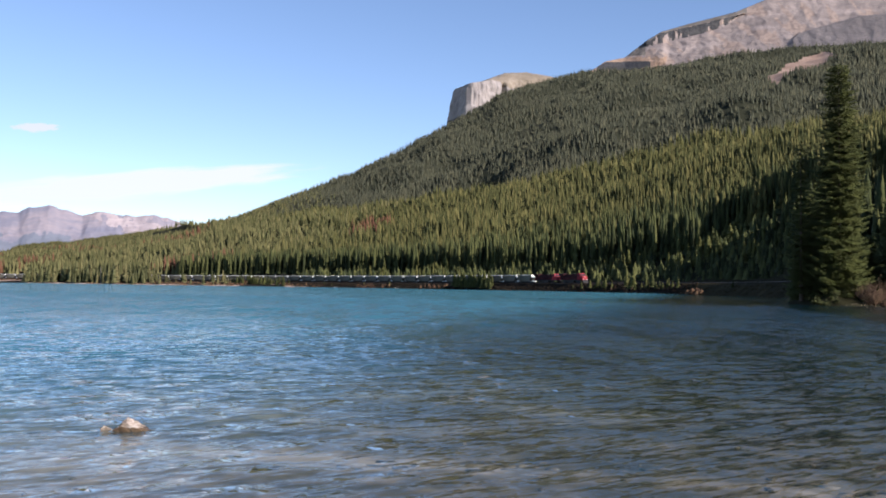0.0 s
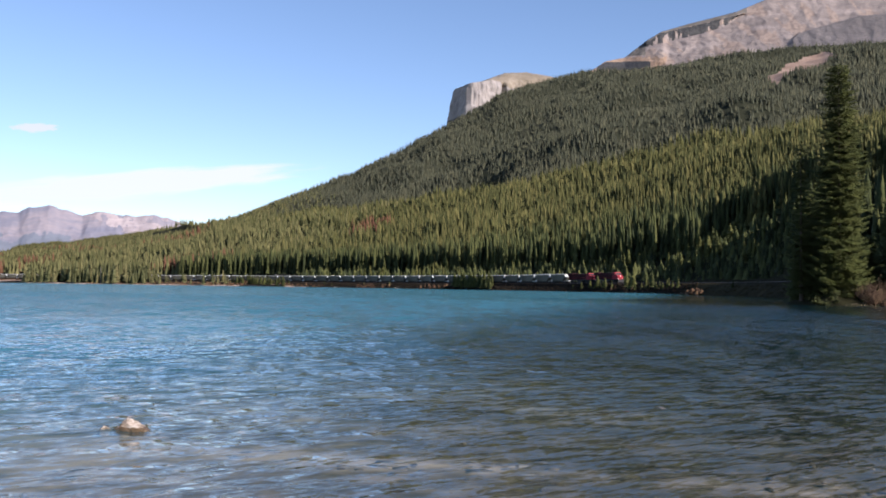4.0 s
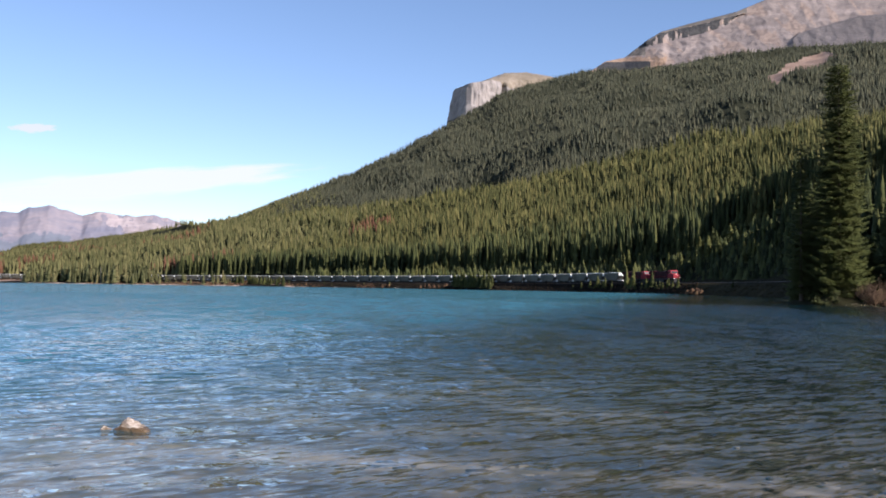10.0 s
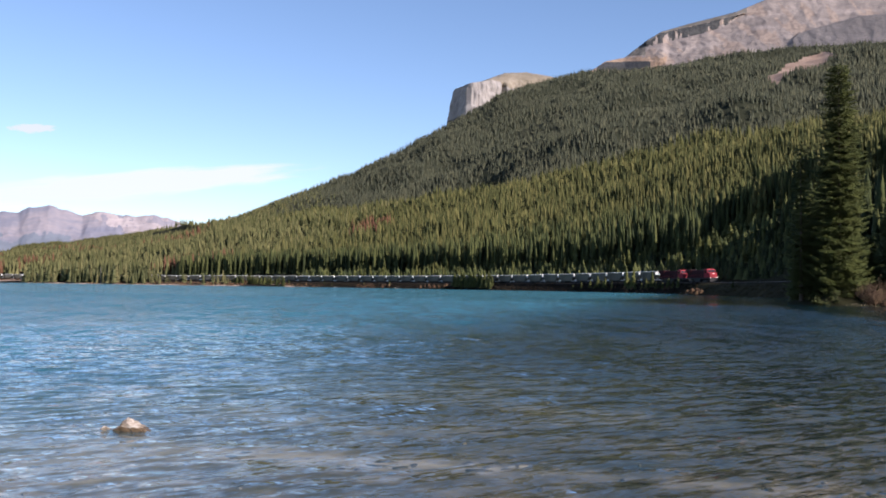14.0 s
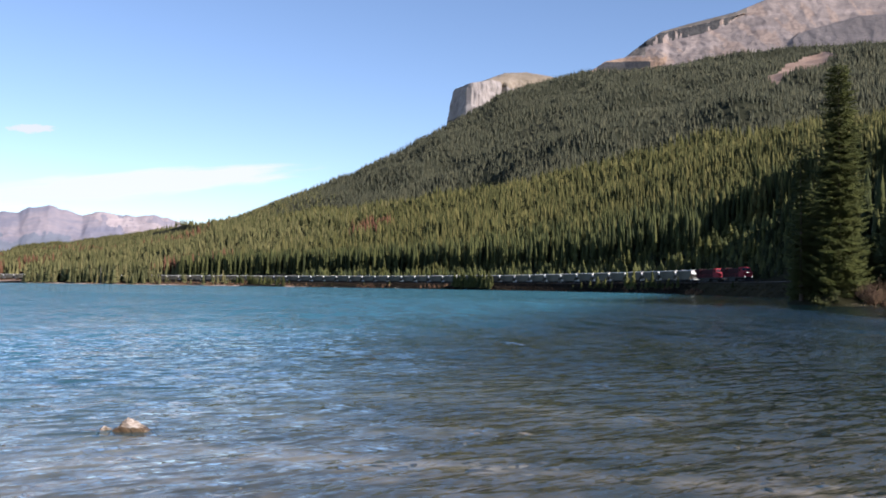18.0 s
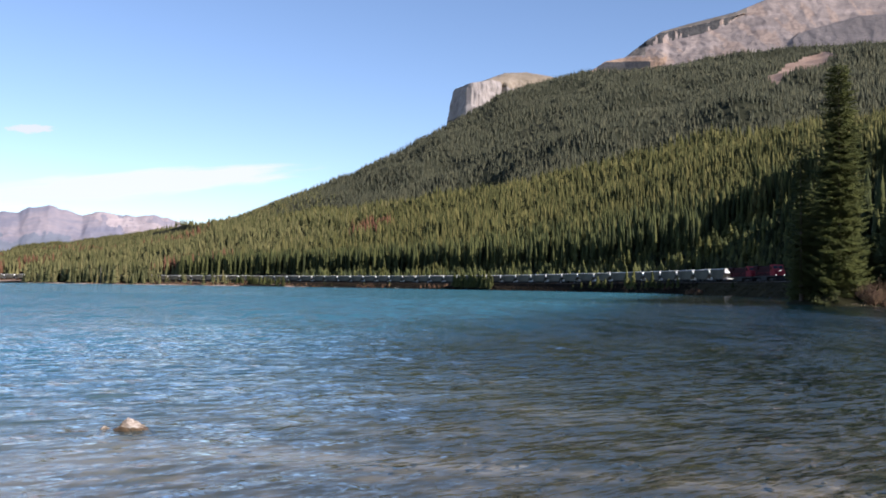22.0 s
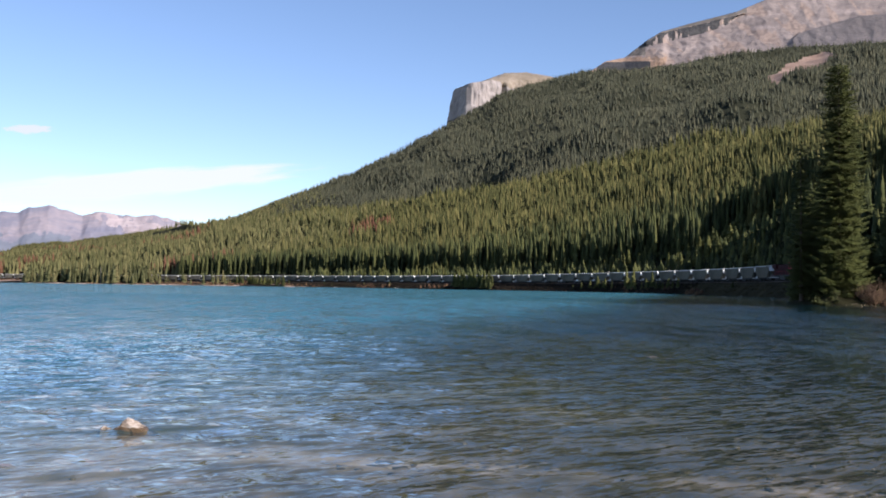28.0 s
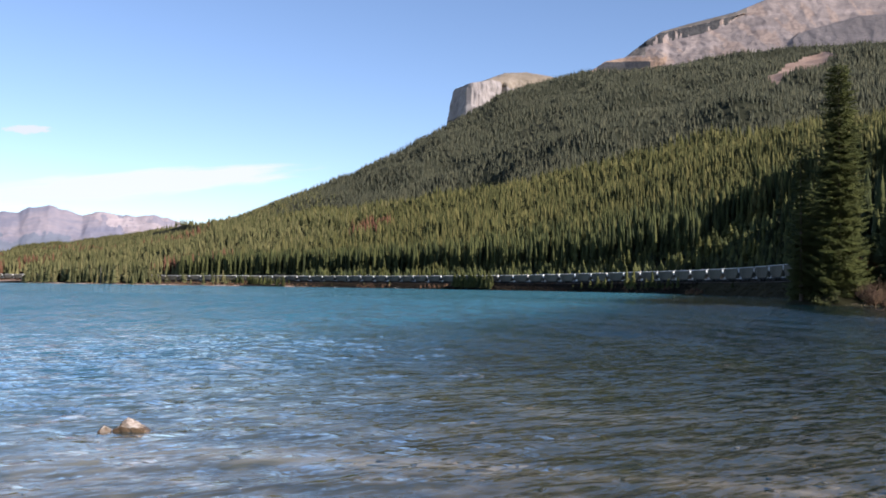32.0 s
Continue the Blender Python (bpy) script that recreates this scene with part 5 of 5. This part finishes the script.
def build_hopper():
    root = new("hopper_car")
    bm = bmesh.new()
    prism(bm, [(-6.6, 4.3), (-6.6, 3.1), (-6.3, 2.9), (-4.5, 1.15), (4.5, 1.15), (6.3, 2.9), (6.6, 3.1), (6.6, 4.3)], -1.58, 1.58)
    for i in range(13):
        x = -6.0 + i * 1.0
        zlo = 1.2 if abs(x) < 4.4 else 1.25 + (abs(x) - 4.4) * 1.05
        for y in (-1.6, 1.6):
            box(bm, x - 0.05, x + 0.05, y - 0.04, y + 0.04, zlo, 4.27)
    bmesh.ops.recalc_face_normals(bm, faces=bm.faces)
    part("body", bm, M_HOPPER, root)
    bm = bmesh.new()
    roof = [(-1.6, 4.3), (-1.4, 4.4), (-0.6, 4.5), (0.6, 4.5), (1.4, 4.4), (1.6, 4.3)]
    ends = [[bm.verts.new((x, y, z)) for y, z in roof] for x in (-6.65, 6.65)]
    for i in range(5):
        bm.faces.new((ends[0][i], ends[0][i + 1], ends[1][i + 1], ends[1][i]))
    bm.faces.new(ends[0])
    bm.faces.new(ends[1][::-1])
    bmesh.ops.recalc_face_normals(bm, faces=bm.faces)
    part("roof", bm, M_ROOF, root, "rounded roof, painted pale for the sun on it")
    bm = bmesh.new()
    for i in range(5):
        box(bm, -5.4 + i * 2.3, -3.8 + i * 2.3, -0.42, 0.42, 4.5, 4.62, 0.04)
    part("hatch", bm, M_WHITE, root, "pale roof hatches")
    bm = bmesh.new()
    for y in (-1.05, 1.05):
        box(bm, -6.75, 6.75, y - 0.25, y + 0.25, 4.44, 4.52)
    part("running_board", bm, M_WHITE, root, "pale grating walkway along the roof")
    for sx in (-1, 1):
        bm = bmesh.new()
        box(bm, *sorted((sx * 6.6, sx * 6.68)), -1.5, 1.5, 3.0, 4.2, 0.02)
        part("end_sheet", bm, M_END, root, "end sheet, the sun on it painted in as white")
        bm = bmesh.new()
        x0, x1 = sorted((sx * 5.0, sx * 7.15))
        box(bm, x0, x1, -1.45, 1.45, 1.0, 1.14)
        box(bm, sx * 6.9 - 0.3, sx * 6.9 + 0.25, -0.9, 0.9, 1.14, 1.75, 0.08)
        part("end_platform", bm, M_END, root, "end platform with a brake box, the sun on it painted in as white")
        for y in (-1.4, 1.4):
            bm = bmesh.new()
            for x in (sx * 6.62, sx * 7.06):
                box(bm, x - 0.035, x + 0.035, y - 0.035, y + 0.035, 1.1, 4.3 if abs(x) < 6.8 else 3.0)
            for k in range(5):
                box(bm, *sorted((sx * 6.62, sx * 7.06)), y - 0.025, y + 0.025, 1.35 + 0.4 * k, 1.4 + 0.4 * k)
            part("ladder", bm, M_DARK, root)
        bm = bmesh.new()
        box(bm, *sorted((sx * 7.0, sx * 7.32)), -0.15, 0.15, 0.75, 1.0)
        part("coupler", bm, M_DARK, root)
    bm = bmesh.new()
    box(bm, -5.1, 5.1, -1.5, 1.5, 1.0, 1.2)
    for x in (-3.2, 0, 3.2):
        prism(bm, [(x - 1.4, 1.1), (x + 1.4, 1.1), (x + 0.4, 0.35), (x - 0.4, 0.35)], -1.1, 1.1)
    part("outlet_gate", bm, M_DARK, root)
    truck(root, -5.4)
    truck(root, 5.4)
    return tagged(root, "light grey covered hopper car rolling in the freight train", "train car", "hopper cars of the train")


def build_locomotive():
    root = new("locomotive")
    L = 11.2
    bm = bmesh.new()
    box(bm, -L, L, -1.5, 1.5, 1.3, 1.65, 0.05)
    part("underframe", bm, M_DARK, root)
    bm = bmesh.new()
    prism(bm, [(-2.9, 1.3), (2.9, 1.3), (2.6, 0.35), (-2.6, 0.35)], -1.35, 1.35)
    part("fuel_tank", bm, M_DARK, root)
    bm = bmesh.new()
    box(bm, -10.6, 6.3, -0.95, 0.95, 1.65, 4.35, 0.12)
    box(bm, -10.7, -6.2, -1.5, 1.5, 3.5, 4.65, 0.15)
    box(bm, 2.0, 6.2, -1.35, 1.35, 1.65, 4.3, 0.1)
    part("hood", bm, M_RED_SHADED, root)
    bm = bmesh.new()
    box(bm, -10.5, 6.1, -0.85, 0.85, 4.36, 4.44, 0.03)
    box(bm, -10.6, -6.3, -1.4, 1.4, 4.655, 4.75, 0.03)
    part("hood_roof", bm, M_DARK, root, "grimy black top of the hood")
    for i in range(4):
        for y in (-0.99, 0.99):
            bm = bmesh.new()
            box(bm, -9.5 + i * 2.6, -7.9 + i * 2.6, y - 0.03, y + 0.03, 2.0, 3.2)
            part("hood_door", bm, M_RED_SHADED, root)
    bm = bmesh.new()
    prism(bm, [(6.3, 1.65), (6.3, 4.6), (6.9, 4.78), (8.3, 4.72), (8.7, 4.45), (9.0, 3.4), (9.0, 1.65)], -1.5, 1.5)
    bmesh.ops.bevel(bm, geom=list(bm.edges), offset=0.08, segments=2, affect="EDGES")
    part("cab", bm, M_RED, root)
    bm = bmesh.new()
    prism(bm, [(9.0, 1.65), (9.0, 3.5), (10.45, 3.25), (10.8, 2.9), (10.9, 1.65)], -1.38, 1.38)
    bmesh.ops.bevel(bm, geom=list(bm.edges), offset=0.1, segments=2, affect="EDGES")
    part("nose", bm, M_RED, root)
    bm = bmesh.new()
    for y0, y1 in ((-1.25, -0.1), (0.1, 1.25)):
        a = [bm.verts.new(p) for p in ((9.0, y0, 3.6), (9.0, y1, 3.6), (8.77, y1, 4.35), (8.77, y0, 4.35))]
        bm.faces.new(a)
        g = bmesh.ops.extrude_face_region(bm, geom=list(bm.faces)[-1:])
        for v in [e for e in g["geom"] if isinstance(e, bmesh.types.BMVert)]:
            v.co.x += 0.05
    part("windshield", bm, M_GLASS, root)
    for y in (-1.5, 1.5):
        bm = bmesh.new()
        box(bm, 6.8, 8.1, y - 0.03, y + 0.03, 3.3, 4.2, 0.02)
        part("side_window", bm, M_GLASS, root)
    bm = bmesh.new()
    prism(bm, [(10.9, 1.65), (11.3, 1.5), (11.45, 0.25), (11.3, 0.2), (10.8, 1.2)], -1.45, 1.45)
    part("pilot", bm, M_DARK, root)
    for y in (-1.45, 1.45):
        bm = bmesh.new()
        for i in range(9):
            x = -9.8 + i * 2.2
            box(bm, x - 0.025, x + 0.025, y - 0.025, y + 0.025, 1.65, 2.65)
        box(bm, -9.8, 7.8, y - 0.025, y + 0.025, 2.6, 2.65)
        part("handrail", bm, M_RED, root)
    for x in (-6.5, 6.5):
        truck(root, x, 3)
    bm = bmesh.new()
    disc(bm, 1.2, 0, 4.5, 0.28, 0.5, "z")
    box(bm, -1.0, 0.4, -0.5, 0.5, 4.35, 4.55, 0.05)
    part("exhaust_stack", bm, M_DARK, root)
    return tagged(root, "red diesel locomotive with a dark underframe pulling the train", "locomotive", "locomotives of the train")


def add_lights(loco):
    for y, z, x, r in ((-0.16, 3.0, 10.72, 0.1), (0.16, 3.0, 10.72, 0.1), (-1.1, 1.72, 11.1, 0.1), (1.1, 1.72, 11.1, 0.1)):
        bm = bmesh.new()
        disc(bm, x, y, z, r, 0.16, "x")
        part("headlight" if z > 2.5 else "ditch_light", bm, M_LAMP, loco, "glowing white lamp")


def build_train():
    cars = []
    first = build_locomotive()
    second = copy_thing(first, Matrix.Identity(4))
    add_lights(first)
    tagged(first, "leading red diesel locomotive with lit headlights")
    cars += [(first, 11.6), (second, 11.6 + 23.4)]
    hopper = build_hopper()
    for i in range(67):
        car = hopper if i == 0 else copy_thing(hopper, Matrix.Identity(4))
        cars.append((car, 47.4 + 7.3 + 14.6 * i))
    return cars


TRAIN = build_train()

# ---------------------------------------------------------------- stones in the shallows
def stone(name, x, y, z, size, seed, label):
    """An angular boulder, dry and pale above, wet and brown at the waterline."""
    bm = bmesh.new()
    bmesh.ops.create_icosphere(bm, subdivisions=4, radius=1.0)
    off = Vector((seed * 7.3, seed * 3.1, seed))
    cuts = [Vector((noise.noise(off + Vector((k, 0, 0))), noise.noise(off + Vector((0, k, 0))), noise.noise(off + Vector((0, 0, k))))).normalized() for k in range(1, 12)]
    for v in bm.verts:
        d = v.co.normalized()
        k = 1.05 + 0.5 * noise.noise(d * 1.5 + off) + 0.25 * noise.noise(d * 3.4 + off) + 0.14 * noise.noise(d * 8 + off)
        p = d * k
        for c in cuts:
            over = p.dot(c) - 0.66
            if over > 0:
                p = p - c * over * 0.9
        p = p * (1 + 0.07 * noise.noise(d * 14 + off) + 0.04 * noise.noise(d * 31 + off))
        # below the waterline it widens down to the bed
        sunk = max(0.0, -p.z)
        v.co = Vector((p.x * size[0] * (1 + 0.25 * sunk), p.y * size[1] * (1 + 0.25 * sunk), p.z * size[2] - 0.03 * sunk))
    wet = 0.045 - z
    for f in bm.faces:
        c = f.calc_center_median()
        f.material_index = 1 if c.z < wet + 0.02 * noise.noise(c * 30) else 0
    me = bpy.data.meshes.new(name)
    bm.to_mesh(me)
    bm.free()
    me.materials.append(M_STONE)
    me.materials.append(M_WET)
    ob = new(name, me)
    ob.location = (x, y, z)
    ob.rotation_euler = (0, 0, math.pi)
    return tagged(ob, label, "rock")


stone("boulder", -3.09, 9.25, -0.02, (0.165, 0.14, 0.135), 13, "pale weathered boulder breaking the lake's surface")
stone("boulder", -3.42, 9.25, -0.02, (0.075, 0.06, 0.06), 5, "small brown wet boulder beside the larger one")
stone("boulder", -3.25, 9.22, -0.02, (0.055, 0.05, 0.09), 8, "dark wet boulder leaning on the larger one")


def build_bed_stones():
    rng = np.random.default_rng(31)
    n = 70
    y = 6.0 + 3.5 * rng.random(n)
    x = (rng.random(n) - 0.5) * 1.2 * y
    patch = fbm(x / 1.6, y / 2.2, 3, 44) > -0.06
    x, y = x[patch], y[patch]
    lumps("lake_bed_stones", x, y, 0.015 + 0.025 * rng.random(len(x)) ** 2, M_COBBLE, "rounded brown and pale stones lying under the shallow water", "rocks", 5, 0.6, 0.1)


build_bed_stones()


def build_shoal_stones():
    """Pale flat stones just under the surface, in a few shoals."""
    rng = np.random.default_rng(52)
    xs, ys, sizes = [], [], []
    for cx, cy, sx, sy, c in ((-2.65, 9.55, 0.38, 0.14, 13), (-1.8, 8.5, 0.22, 0.12, 7), (-0.65, 8.1, 0.4, 0.16, 12), (0.6, 8.05, 0.6, 0.22, 22), (3.3, 7.15, 0.4, 0.2, 12), (2.4, 8.0, 0.5, 0.2, 9)):
        xs.append(cx + sx * rng.normal(size=c))
        ys.append(cy + sy * rng.normal(size=c))
        sizes.append(0.04 + 0.08 * rng.random(c))
    lumps("shoal_stones", np.concatenate(xs), np.concatenate(ys), np.concatenate(sizes), M_SHOAL, "pale pinkish stones lying just under the clear water", "rocks", 15, 0.16, 0.3)


build_shoal_stones()


# ---------------------------------------------------------------- what moves
FRONT = [(0.0, 178.5), (3.5, 151.0), (6.0, 130.6), (9.0, 106.3), (13.0, 74.2), (16.5, 46.2), (19.0, 27.0), (21.0, 12.0), (23.0, -3.0), (27.5, -34.0), (32.0, -66.0)]


def motions():
    ft, fs = [f[0] for f in FRONT], [f[1] for f in FRONT]
    for car, back in TRAIN:
        rows = []
        for i in range(17):
            t = 2.0 * i
            along = float(np.interp(t, ft, fs)) + back
            x, y, dx, dy = on_line(along)
            rows.append((t, pose(float(x), float(y), RAIL_Z - float(grade(along)), 0, 0, math.degrees(math.atan2(dy, dx)))))
        walk(car, rows)
    walk(lake, [(0.0, pose(0, 0, 0)), (32.0, pose(9.0, -14.0, 0))])
    walk(small_cloud, [(0.0, pose(-2150, 4720, 812)), (32.0, pose(-2193, 4720, 801))])


motions()
